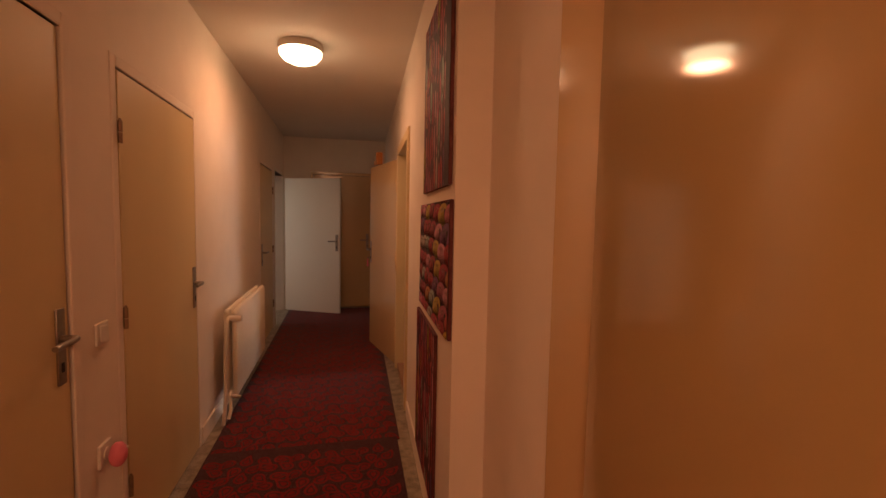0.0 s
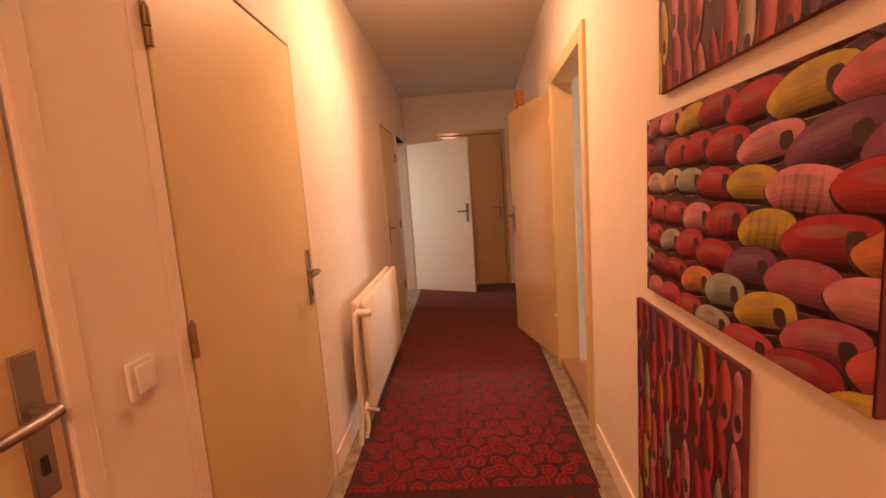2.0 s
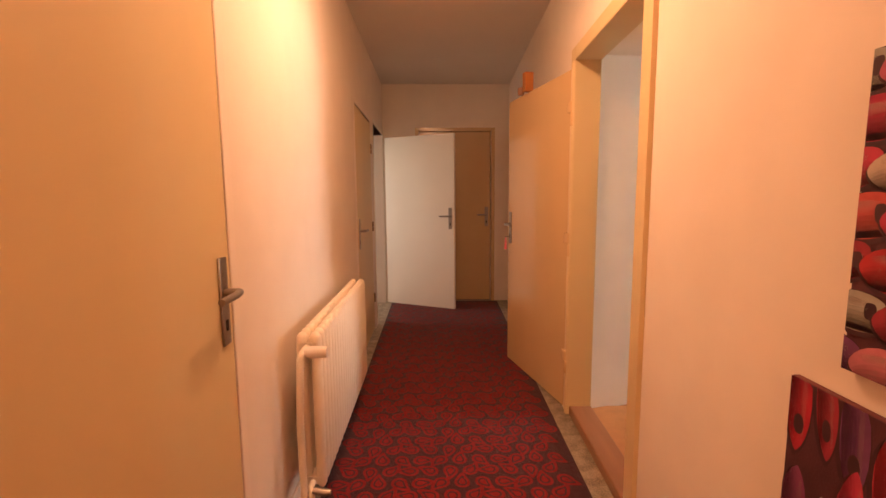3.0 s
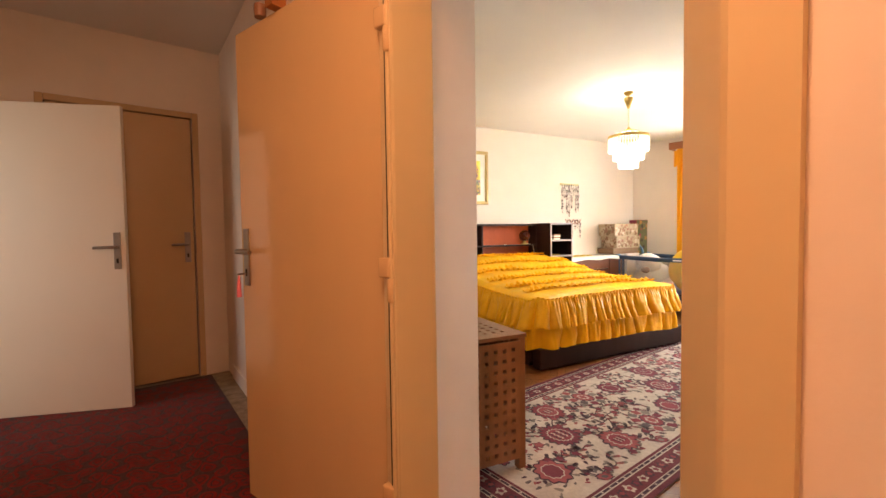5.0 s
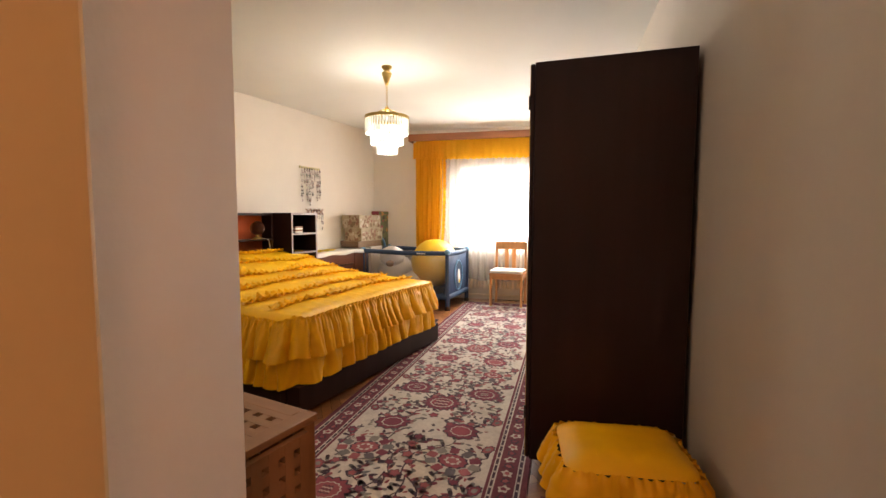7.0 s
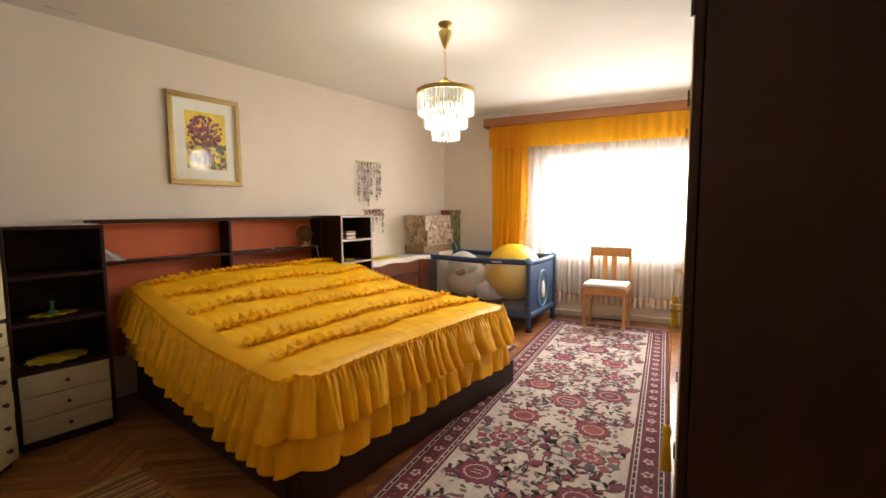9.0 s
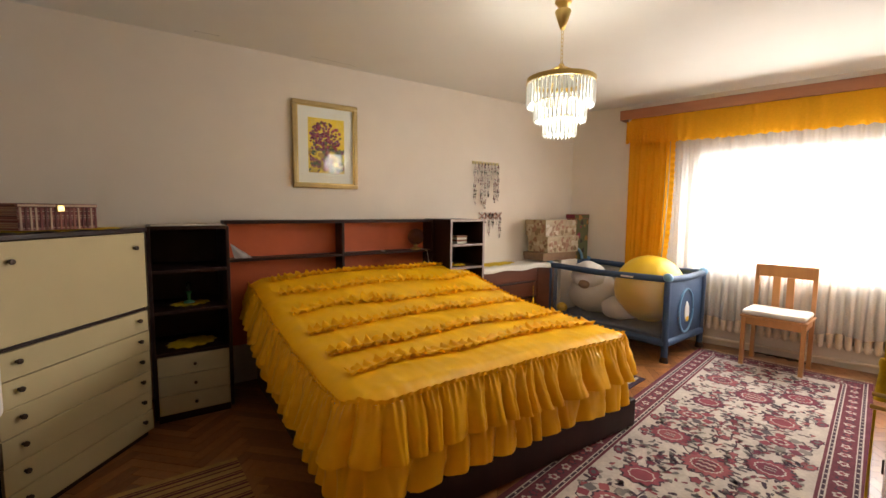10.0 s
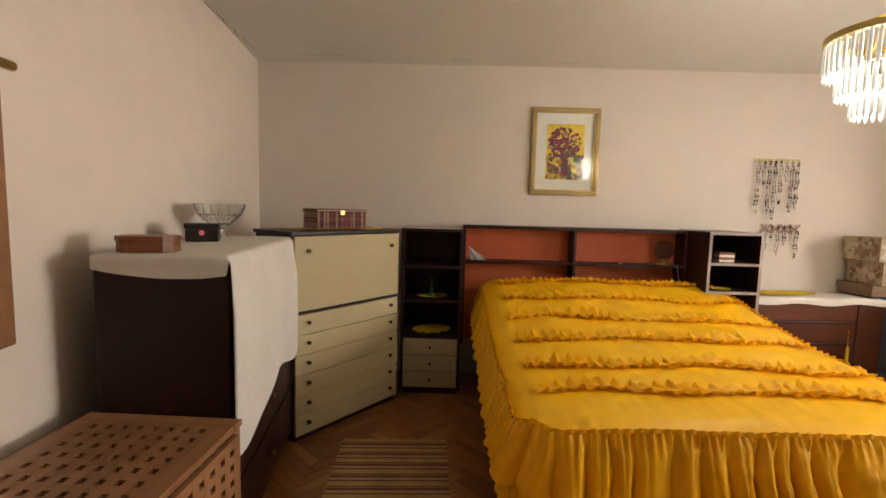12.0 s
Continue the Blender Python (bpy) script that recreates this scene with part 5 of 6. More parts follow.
def doily(name, at, rx, ry, label, seed=1):
    """A flat crocheted mat with a scalloped rim and loops."""
    d = thing(name, pose(*at, 0, 0, 10 * seed), label, "doily")
    bm = bmesh.new()
    n, rings = 72, 7
    pr = []
    for j in range(rings):
        k = (j + 1) / rings
        pr.append([])
        for i in range(n):
            a = 2 * math.pi * i / n
            s = k * (1 + (0.07 * math.cos(a * 12) if j == rings - 1 else 0))
            pr[-1].append(bm.verts.new((rx * s * math.cos(a), ry * s * math.sin(a), 0.003 * (1 + math.sin(a * 12 + j)) * k)))
    for a, b in zip(pr, pr[1:]):
        for i in range(n):
            bm.faces.new((a[i], a[(i + 1) % n], b[(i + 1) % n], b[i]))
    bm.faces.new(pr[0])
    part("crochet", bm, M["yellow_lace"], d, "", 180)


def floral_box(name, m, size, label, material, printed=True):
    b = thing(name, m, label, "box", "storage boxes")
    sx, sy, sz = size
    rng = random.Random(len(name) + int(sx * 100))
    part("body", box((0, 0, 0), (sx, sy, sz - 0.045), 0.003), M[material], b, "", 40)
    part("lid", box((-0.006, -0.006, sz - 0.05), (sx + 0.006, sy + 0.006, sz), 0.004), M[material], b, "", 40)
    if not printed:
        return
    bm = bmesh.new()
    for side in range(2):
        for q in range(46):
            a = rng.uniform(0.02, (sx if side == 0 else sy) - 0.02)
            z = rng.uniform(0.015, sz - 0.015)
            r = rng.uniform(0.012, 0.034)
            lift = 0.008 if z > sz - 0.055 else 0.0025
            pts = []
            for k in range(8):
                t = 2 * math.pi * k / 8
                rr = r * (1 + 0.25 * math.cos(3 * t + q))
                u, v = min(max(a + rr * math.cos(t), 0.002), (sx if side == 0 else sy) - 0.002), min(max(z + rr * math.sin(t), 0.002), sz - 0.002)
                pts.append(bm.verts.new((u, -lift - 0.0002 * q / 10, v) if side == 0 else (-lift - 0.0002 * q / 10, u, v)))
            bm.faces.new(pts)
    part("flower_print", bm, M["floral_dark" if material == "floral_dark" else "floral"], b)["kind"] = "stuff"


def boxes_stack():
    floral_box("storage_box", pose(6.07, 7.21, 0), (0.26, 0.29, 0.785), "tall pale carton between chest of drawers and cot", "plastic", False)
    floral_box("storage_box", pose(5.79, 7.22, 0.786), (0.53, 0.29, 0.086), "flat brown cardboard box under floral boxes", "box_brown", False)
    floral_box("storage_box", pose(5.835, 7.20, 0.874), (0.50, 0.29, 0.176), "beige floral cardboard box in a stack", "box_beige")
    floral_box("storage_box", pose(5.795, 7.20, 1.052, 0, 0, 1), (0.51, 0.29, 0.178), "beige floral cardboard box on top of the stack", "box_beige")
    floral_box("storage_box", pose(6.375, 7.29, 0), (0.25, 0.12, 1.29), "tall dark flower printed carton behind the cot", "floral_dark")


def cot():
    """Travel cot: four posts, padded rails, net sides; long side along the room."""
    c = thing("travel_cot", pose(6.02, 5.985, 0, 0, 0, 4), "blue travel cot with net sides, filled with soft toys", "cot")
    W, L, Hh = 0.74, 1.27, 0.77
    for x in (0, W):
        for y in (0, L):
            leg = part("corner_post", tube([(x, y, 0.05), (x, y, Hh - 0.02)], 0.028, 12), M["blue"], c, "", 60)
            part("foot", lathe([(0, 0), (0.038, 0), (0.036, 0.02), (0.022, 0.07), (0, 0.07)], 14), M["knob"], leg, "", 50, pose(x, y, 0))
            part("corner_cap", blob((x, y, Hh - 0.015), (0.042, 0.042, 0.040)), M["blue_light"], leg, "", 180)
    for a, b in (((0, 0), (0, L)), ((W, 0), (W, L)), ((0, 0), (W, 0)), ((0, L), (W, L))):
        part("top_rail", tube([(*a, Hh - 0.03), ((a[0] + b[0]) / 2, (a[1] + b[1]) / 2, Hh - 0.045), (*b, Hh - 0.03)], 0.030, 12), M["blue"], c, "padded rail", 60)
        part("bottom_rail", tube([(*a, 0.17), (*b, 0.17)], 0.035, 12), M["blue"], c, "", 60)
    part("floor_pad", box((0.02, 0.02, 0.18), (W - 0.02, L - 0.02, 0.23), 0.015), M["blue"], c, "", 50)
    for x in (0.0, W):
        part("net", grid_mesh(14, 6, lambda a, b: (x + 0.012 * math.sin(a * 8) * math.sin(b * 3.1), 0.03 + a * (L - 0.06), 0.20 + b * (Hh - 0.25))), M["mesh_net"], c, "grey net side", 180)
    for y in (0.0, L):
        part("end_panel", box((0.03, y - 0.006, 0.2), (W - 0.03, y + 0.006, Hh - 0.05), 0.003), M["blue"], c, "blue end panel", 50)
    ring = [(W / 2 + 0.15 * math.cos(a) * 0.95, -0.012, 0.42 + 0.20 * math.sin(a)) for a in (2 * math.pi * k / 28 for k in range(29))]
    part("window_ring", tube(ring, 0.010, 8), M["blue_light"], c, "light blue round window rim", 180)
    bm = bmesh.new()
    bm.faces.new([bm.verts.new((W / 2 + 0.14 * math.cos(a), -0.009, 0.42 + 0.19 * math.sin(a))) for a in (2 * math.pi * k / 28 for k in range(28))])
    part("window_net", bm, M["blue"], c, "printed round window")
    part("printed_figure", blob((W / 2 + 0.02, -0.012, 0.40), (0.05, 0.004, 0.10), 3, 0.3, 2), M["plush"], c, "pale printed figure", 180)
    part("printed_patch", blob((W / 2 + 0.03, -0.013, 0.34), (0.035, 0.004, 0.03), 6, 0.3, 2), M["ball"], c, "yellow printed patch", 180)
    part("label_bar", box((-0.034, 0.30, Hh - 0.05), (-0.030, 0.42, Hh - 0.035)), M["plush"], c, "small white label")
    arch = [(W * 0.5 + 0.2 * math.cos(a), L - 0.02, Hh + 0.15 * math.sin(a)) for a in (math.pi * k / 14 for k in range(15))]
    part("toy_bar", tube(arch, 0.016, 10), M["blue_light"], c, "light blue toy arch", 180)
    FC = pose(6.02, 5.985, 0, 0, 0, 4)
    solid("gym_ball", lathe([(0.325 * math.sin(a), -0.325 * math.cos(a)) for a in (math.pi * k / 28 for k in range(29))], 48), M["ball"], "large yellow exercise ball lying in the cot", "ball", FC @ pose(0.37, 0.34, 0.575), smooth=180)
    toy = thing("plush_bear", FC @ pose(0.36, 0.95, 0.23), "large white plush bear lying in the cot", "soft toy")
    part("body", blob((0, 0, 0.22), (0.27, 0.24, 0.22), 2, 0.12), M["plush"], toy, "", 180)
    part("head", blob((-0.14, -0.02, 0.42), (0.17, 0.18, 0.15), 5, 0.1), M["plush"], toy, "", 180)
    part("muzzle", blob((-0.27, -0.06, 0.34), (0.05, 0.06, 0.05), 5), M["plush_brown"], toy, "", 180)
    toy2 = thing("plush_toy", FC @ pose(0.30, 0.58, 0.23), "white plush toy in the cot", "soft toy")
    part("body", blob((0, 0, 0.12), (0.22, 0.18, 0.12), 9, 0.15), M["plush"], toy2, "", 180)
    solid("yellow_toy", blob((0, 0, 0.05), (0.05, 0.06, 0.05), 3, 0.2), M["ball"], "small yellow toy in the cot corner", "soft toy", FC @ pose(0.07, 1.14, 0.23), smooth=180)


def chair():
    c = thing("chair", pose(6.53, 5.60, 0, 0, 0, -83), "light brown wooden chair with a white seat pad", "chair")
    w, d = 0.44, 0.36
    for x, y, h in ((0.015, 0, 0.43), (w - 0.015, 0, 0.43)):
        part("front_leg", box((x - 0.016, y, 0), (x + 0.016, y + 0.035, h), 0.004), M["chair"], c, "", 40)
    for x in (0.015, w - 0.015):
        bm = bmesh.new()
        add_box(bm, (x - 0.015, d - 0.03, 0), (x + 0.015, d + 0.005, 0.855))
        for v in bm.verts:
            if v.co.z > 0.5:
                v.co.y += 0.035
        part("back_leg", bm, M["chair"], c)
    part("seat", box((-0.01, -0.015, 0.43), (w + 0.01, d + 0.01, 0.452), 0.008), M["chair"], c, "", 40)
    part("front_apron", box((0.03, 0.005, 0.37), (w - 0.03, 0.025, 0.43), 0.003), M["chair"], c, "", 40)
    part("back_apron", box((0.03, d - 0.02, 0.37), (w - 0.03, d - 0.003, 0.43), 0.003), M["chair"], c, "", 40)
    for x in (0.008, w - 0.026):
        part("side_apron", box((x, 0.03, 0.37), (x + 0.018, d - 0.02, 0.43), 0.003), M["chair"], c, "", 40)
    part("crest_rail", box((0.0, d + 0.010, 0.755), (w, d + 0.036, 0.865), 0.008), M["chair"], c, "", 40)
    for x in (0.135, 0.235):
        part("back_slat", box((x, d - 0.012, 0.452), (x + 0.055, d + 0.012, 0.76), 0.004), M["chair"], c, "", 40)
    solid("seat_pad", box((0.0, -0.01, 0.0), (w, d - 0.03, 0.045), 0.02, 3), M["white_cloth"], "flat white quilted seat pad on the chair", "cushion", pose(6.53, 5.60, 0.453, 0, 0, -83), smooth=60)


def stool():
    f = FH @ pose(3.29, 3.10, 0)
    s = thing("stool", f, "low stool with a dark floral cloth side", "stool")
    part("frame", lathe([(0.0, 0.03), (0.15, 0.03), (0.172, 0.05), (0.172, 0.36), (0.0, 0.36)], 28), M["stool_floral"], s, "dark floral cloth side", 50)
    for a in range(4):
        part("foot", lathe([(0, 0), (0.016, 0), (0.02, 0.03), (0, 0.03)], 10), M["wood_dark"], s, "", 50, pose(0.12 * math.cos(a * 1.571 + 0.78), 0.12 * math.sin(a * 1.571 + 0.78), 0))
    c = thing("stool_cover", f @ pose(0, 0, 0.36, 0, 0, 6), "yellow satin stool cover with a gathered skirt", "cover")
    hx, hy, r = 0.17, 0.21, 0.06

    def at(s):
        lens = [2 * (hx - r), math.pi / 2 * r, 2 * (hy - r), math.pi / 2 * r, 2 * (hx - r), math.pi / 2 * r, 2 * (hy - r), math.pi / 2 * r]
        corners = [(hx - r, -hy + r, -90), (hx - r, hy - r, 0), (-hx + r, hy - r, 90), (-hx + r, -hy + r, 180)]
        dirs = [(1, 0), (0, 1), (-1, 0), (0, -1)]
        starts = [(-hx + r, -hy), (hx, -hy + r), (hx - r, hy), (-hx, hy - r)]
        tot = sum(lens)
        s = s % tot
        for i, le in enumerate(lens):
            if s < le:
                if i % 2 == 0:
                    st, dd = starts[i // 2], dirs[i // 2]
                    return (st[0] + dd[0] * s, st[1] + dd[1] * s, 0.035), (dd[1], -dd[0], 0), tot
                cx, cy, a0 = corners[i // 2]
                a = radians(a0) + s / r
                return (cx + r * math.cos(a), cy + r * math.sin(a), 0.035), (math.cos(a), math.sin(a), 0), tot
            s -= le
        return (0, 0, 0), (0, 0, 1), tot

    tot = at(0)[2]

    def top(a, b):
        p, n, _ = at(a * tot)
        k = b
        return (p[0] * k, p[1] * k, 0.075 - 0.045 * k ** 4 + 0.004 * noise.noise(Vector((p[0] * k * 9, p[1] * k * 9, 0))))

    part("top", grid_mesh(90, 12, top), M["yellow"], c, "", 180)
    f1 = ruffled(lambda s: at(s)[0], lambda s: at(s)[1], 0.125, 0.022, 58, 5.0, 0.050)
    part("skirt", grid_mesh(420, 10, lambda a, b: f1(a, b, tot)), M["yellow_ruffle"], c, "gathered yellow skirt", 180)


def picture():
    p = thing("framed_picture", pose(3.257, 7.528, 1.494), "gilt framed picture of a dark red tree on yellow", "picture")
    w, h = 0.541, 0.686
    t = 0.035
    for lo, hi in (((0, -0.028, 0), (w, -0.002, t)), ((0, -0.028, h - t), (w, -0.002, h)), ((0, -0.028, t), (t, -0.002, h - t)), ((w - t, -0.028, t), (w, -0.002, h - t))):
        part("frame_side", box(lo, hi, 0.007), M["gold"], p, "", 40)
    for lo, hi in (((t, -0.02, t), (w - t, -0.012, t + 0.008)), ((t, -0.02, h - t - 0.008), (w - t, -0.012, h - t)), ((t, -0.02, t + 0.008), (t + 0.008, -0.012, h - t - 0.008)), ((w - t - 0.008, -0.02, t + 0.008), (w - t, -0.012, h - t - 0.008))):
        part("inner_slip", box(lo, hi), M["brass"], p)
    part("mount", box((t, -0.008, t), (w - t, -0.003, h - t)), M["paper"], p)
    a0, a1, b0, b1 = 0.125, w - 0.115, 0.125, h - 0.125
    part("print", box((a0, -0.0095, b0), (a1, -0.008, b1)), M["art_yellow"], p)
    rng = random.Random(4)
    g, l = bmesh.new(), bmesh.new()

    def daub(bm, x, z, r, y):
        pts = [bm.verts.new((min(max(x + r * (1 + 0.3 * rng.random()) * math.cos(k * 0.9), a0), a1), y, min(max(z + r * (1 + 0.3 * rng.random()) * math.sin(k * 0.9), b0), b1))) for k in range(7)]
        bm.faces.new(pts)

    for k in range(120):
        daub(g, rng.uniform(a0, a1), b0 + rng.random() ** 1.4 * 0.20, rng.uniform(0.008, 0.022), -0.0098 - k * 1e-6)
    for k in range(220):
        a, r = rng.uniform(0, 6.28), math.sqrt(rng.random())
        daub(l, (a0 + a1) / 2 - 0.01 + 0.128 * r * math.cos(a), b0 + 0.285 + 0.118 * r * math.sin(a), rng.uniform(0.006, 0.013), -0.0103 - k * 1e-6)
    for k in range(40):
        daub(l, (a0 + a1) / 2 + rng.uniform(-0.02, 0.02), b0 + rng.uniform(0.03, 0.2), 0.012, -0.0101 - k * 1e-6)
    part("painted_ground", g, M["art_ground"], p)["kind"] = "stuff"
    part("painted_tree", l, M["art_leaf"], p)["kind"] = "stuff"
    pane = part("glass", box((t, -0.0135, t), (w - t, -0.0115, h - t)), M["glass"], p, "clear glass")
    pane.visible_shadow = False


def bead_rack(name, x0, x1, ztop, drops, label, seed, folding=False):
    r = thing(name, pose(x0, 7.53, ztop), label, "jewellery")
    w = x1 - x0
    if folding:
        for k in range(4):
            for tilt in (38, -38):
                part("rack_bar", box((-0.055, -0.014 if tilt > 0 else -0.020, -0.008), (0.055, -0.009 if tilt > 0 else -0.015, 0.008), 0.002), M["rack_wood"], r, "rosy wooden bar", 40, pose((k + 0.5) * w / 4, 0, -0.03, 0, tilt, 0))
    else:
        part("rail", box((0, -0.018, -0.014), (w, -0.002, 0.014), 0.003), M["bead_rail"], r, "pale green and cream rail", 40)
    rng = random.Random(seed)
    for i, d in enumerate(drops):
        x = (i + 0.5) / len(drops) * w
        bm = bmesh.new()
        add_tube(bm, [(x, -0.018, 0), (x, -0.035, 0.003)], 0.005, 6)
        n = int(d / 0.012)
        for k in range(n):
            z = -0.012 - d * k / n
            rad = rng.uniform(0.004, 0.0085) if (i * 7 + k // 3) % 5 else 0.0035
            sway = 0.004 * math.sin(k * 0.6 + i)
            for sx in (-0.010, 0.010):
                bmesh.ops.create_icosphere(bm, subdivisions=1, radius=rad, matrix=Matrix.Translation((x + sx * min(1, k / 4) * (1 if k < n - 3 else 0.4) + sway, -0.026, z)))
        part("necklace", bm, M["beads"], r, "", 180)


def chandelier():
    c = thing("chandelier", Matrix.Translation(CHANDELIER), "lit brass chandelier with three tiers of crystal drops", "chandelier")
    part("ceiling_cup", lathe([(0, 0), (0.045, 0), (0.046, -0.012), (0.030, -0.03), (0.012, -0.034), (0, -0.034)], 24), M["brass"], c, "", 60)
    part("cone", lathe([(0, -0.05), (0.042, -0.052), (0.045, -0.062), (0.012, -0.155), (0, -0.16)], 24), M["brass"], c, "brass cone", 60)
    bm = tube([(0, 0, -0.03), (0, 0, -0.06)], 0.006, 8)
    part("stem", bm, M["brass"], c, "", 60)
    bm = bmesh.new()
    for k in range(9):
        z = -0.17 - k * 0.021
        ring = [((0.008 * math.cos(a) if k % 2 else 0), (0 if k % 2 else 0.008 * math.cos(a)), z + 0.013 * math.sin(a)) for a in (2 * math.pi * i / 10 for i in range(11))]
        add_tube(bm, ring, 0.0018, 5, False)
    part("chain", bm, M["brass"], c, "brass chain", 180)
    zr = -0.435
    part("rim", lathe([(0.184, zr - 0.012), (0.192, zr - 0.012), (0.192, zr + 0.012), (0.184, zr + 0.012), (0.184, zr - 0.012)], 48), M["brass"], c, "brass ring", 40)
    for k in range(6):
        a = 2 * math.pi * k / 6
        part("arm", tube([(0.012 * math.cos(a), 0.012 * math.sin(a), -0.355), (0.187 * math.cos(a), 0.187 * math.sin(a), zr)], 0.005, 6), M["brass"], c, "", 60)
    part("hub", lathe([(0, -0.335), (0.014, -0.34), (0.02, -0.36), (0.01, -0.38), (0, -0.385)], 16), M["brass"], c, "", 60)
    for tier, (rad, z0, drop, n) in enumerate(((0.184, zr - 0.01, 0.135, 46), (0.140, zr - 0.115, 0.115, 36), (0.088, zr - 0.205, 0.105, 24))):
        t = part("tier", lathe([(rad - 0.004, z0 - 0.004), (rad + 0.002, z0 - 0.004), (rad + 0.002, z0 + 0.004), (rad - 0.004, z0 + 0.004), (rad - 0.004, z0 - 0.004)], 40), M["brass"], c, "", 40)
        bm = bmesh.new()
        add_tube(bm, [(0, 0, 0), (0, 0, -0.010)], 0.004, 6)
        add_tube(bm, [(0, 0, -0.010), (0, 0, -0.018), (0, 0, -drop * 0.86), (0, 0, -drop)], [0.004, 0.0075, 0.0075, 0.001], 6)
        me = mesh_of("crystal_drop", bm, M["crystal"])
        for k in range(n):
            a = 2 * math.pi * (k + 0.5 * (tier % 2)) / n
            o = new("crystal_drop", me)
            o.parent = t
            o.matrix_basis = pose(rad * math.cos(a), rad * math.sin(a), z0, 0, 0, math.degrees(a))
            o.visible_shadow = False


def window():
    s0, s1, z0, z1 = 1.36, 3.02, 0.80, 1.93
    w = thing("window_1", FE @ pose(s0, 0.10, z0), "white painted wooden window with wide panes", "window")
    w["kind"] = "structure"
    W, H2 = s1 - s0, z1 - z0
    fr = part("window_frame", boxes(((0, 0, 0), (W, 0.06, 0.05)), ((0, 0, H2 - 0.05), (W, 0.06, H2)), ((0, 0, 0.05), (0.05, 0.06, H2 - 0.05)), ((W - 0.05, 0, 0.05), (W, 0.06, H2 - 0.05)), ((W / 2 - 0.03, 0, 0.05), (W / 2 + 0.03, 0.06, H2 - 0.05))), M["door_white"], w)
    for a, b in ((0.05, W / 2 - 0.03), (W / 2 + 0.03, W - 0.05)):
        p = part("pane", box((a, 0.026, 0.05), (b, 0.030, H2 - 0.05)), M["glass"], w, "clear glass")
        p.visible_shadow = False
    part("window_sill", box((-0.04, -0.16, -0.03), (W + 0.04, 0.0, 0.0), 0.006), M["plastic"], w, "", 40)
    structure("backdrop", box((-2.5, 2.0, 0.3), (6.5, 2.05, 4.5)), M["pane_sky"], FE, "bright overcast sky outside the window", "sky")


def curtains():
    p = thing("pelmet", FE @ pose(0.62, -0.21, 2.30), "brown wooden curtain pelmet above the window", "pelmet")
    part("front_board", box((0, 0, 0), (2.65, 0.02, 0.10), 0.004), M["valance_wood"], p, "", 40)
    for x in (0.0, 2.63):
        part("end_board", box((x, 0.02, 0.0), (x + 0.02, 0.208, 0.10), 0.003), M["valance_wood"], p, "", 40)
    v = thing("curtain_valance", FE @ pose(0.74, -0.185, 2.31), "gathered yellow curtain valance with a frilled hem", "curtain")
    part("band", grid_mesh(320, 8, lambda a, b: (a * 2.46, 0.014 * math.sin(a * 150 + math.sin(a * 31)) * (0.25 + b * 0.5) + 0.012 * math.sin(a * 23), -b * 0.245)), M["curtain"], v, "", 180)
    part("hem_frill", grid_mesh(420, 4, lambda a, b: (a * 2.46, -0.004 + 0.016 * math.sin(a * 150 + math.sin(a * 31)) * 0.7 + 0.012 * math.sin(a * 23) + 0.010 * b * math.sin(a * 310), -0.240 - b * (0.04 + 0.006 * math.sin(a * 190)))), M["curtain"], v, "frilled hem", 180)
    for side, s in (("a", 0.72), ("b", 2.92)):
        c = thing("yellow_curtain", FE @ pose(s, -0.165, 2.28), "sheer yellow curtain gathered beside the window", "curtain", "window curtains")

        def fn(a, b, s=s):
            wob = 0.03 * math.sin(a * 30) + 0.012 * math.sin(a * 71 + b * 2)
            narrow = 0.40 - 0.05 * b
            return (a * narrow + 0.02 * math.sin(b * 4) * a, wob * (0.55 + 0.45 * b), -b * 2.10 - 0.02 * math.sin(a * 30))

        part("drape", grid_mesh(80, 24, fn), M["curtain"], c, "", 180)
        part("frill", grid_mesh(10, 150, lambda a, b: (0.40 - 0.05 * b + a * 0.045 + 0.02 * math.sin(b * 4), 0.012 * math.sin(b * 190) * a + 0.014, -0.16 - b * 1.90)), M["curtain"], c, "frilled edge", 180)
        if side == "a":
            part("overlap_frill", grid_mesh(90, 6, lambda a, b: (-0.02 + a * 0.40, -0.055 - 0.012 * math.sin(a * 60) * b - 0.01 * b, 0.0 - b * 0.23 - 0.012 * math.sin(a * 37))), M["curtain"], c, "", 180)
    s = thing("sheer_curtain", FE @ pose(1.00, -0.125, 2.28), "white sheer curtain hanging before window and radiator", "curtain")
    part("drape", grid_mesh(260, 12, lambda a, b: (a * 2.15, 0.016 * math.sin(a * 120 + 1.5 * math.sin(a * 17)) + 0.008 * math.sin(a * 260), -b * (1.98 + 0.015 * math.sin(a * 43)))), M["sheer"], s, "", 180)


def room_radiator():
    r = column_radiator("window_radiator", FE @ pose(1.42, -0.012, 0.17, 0, 0, 180) @ pose(-1.56, 0, 0), 27, 0.060, 0.56, 0.085, "cream painted column radiator under the window")
    part("floor_pipe", tube([(-0.1, 0.03, -0.10), (1.75, 0.03, -0.10)], 0.014, 10), M["radiator"], r, "cream painted pipe along the wall", 60)


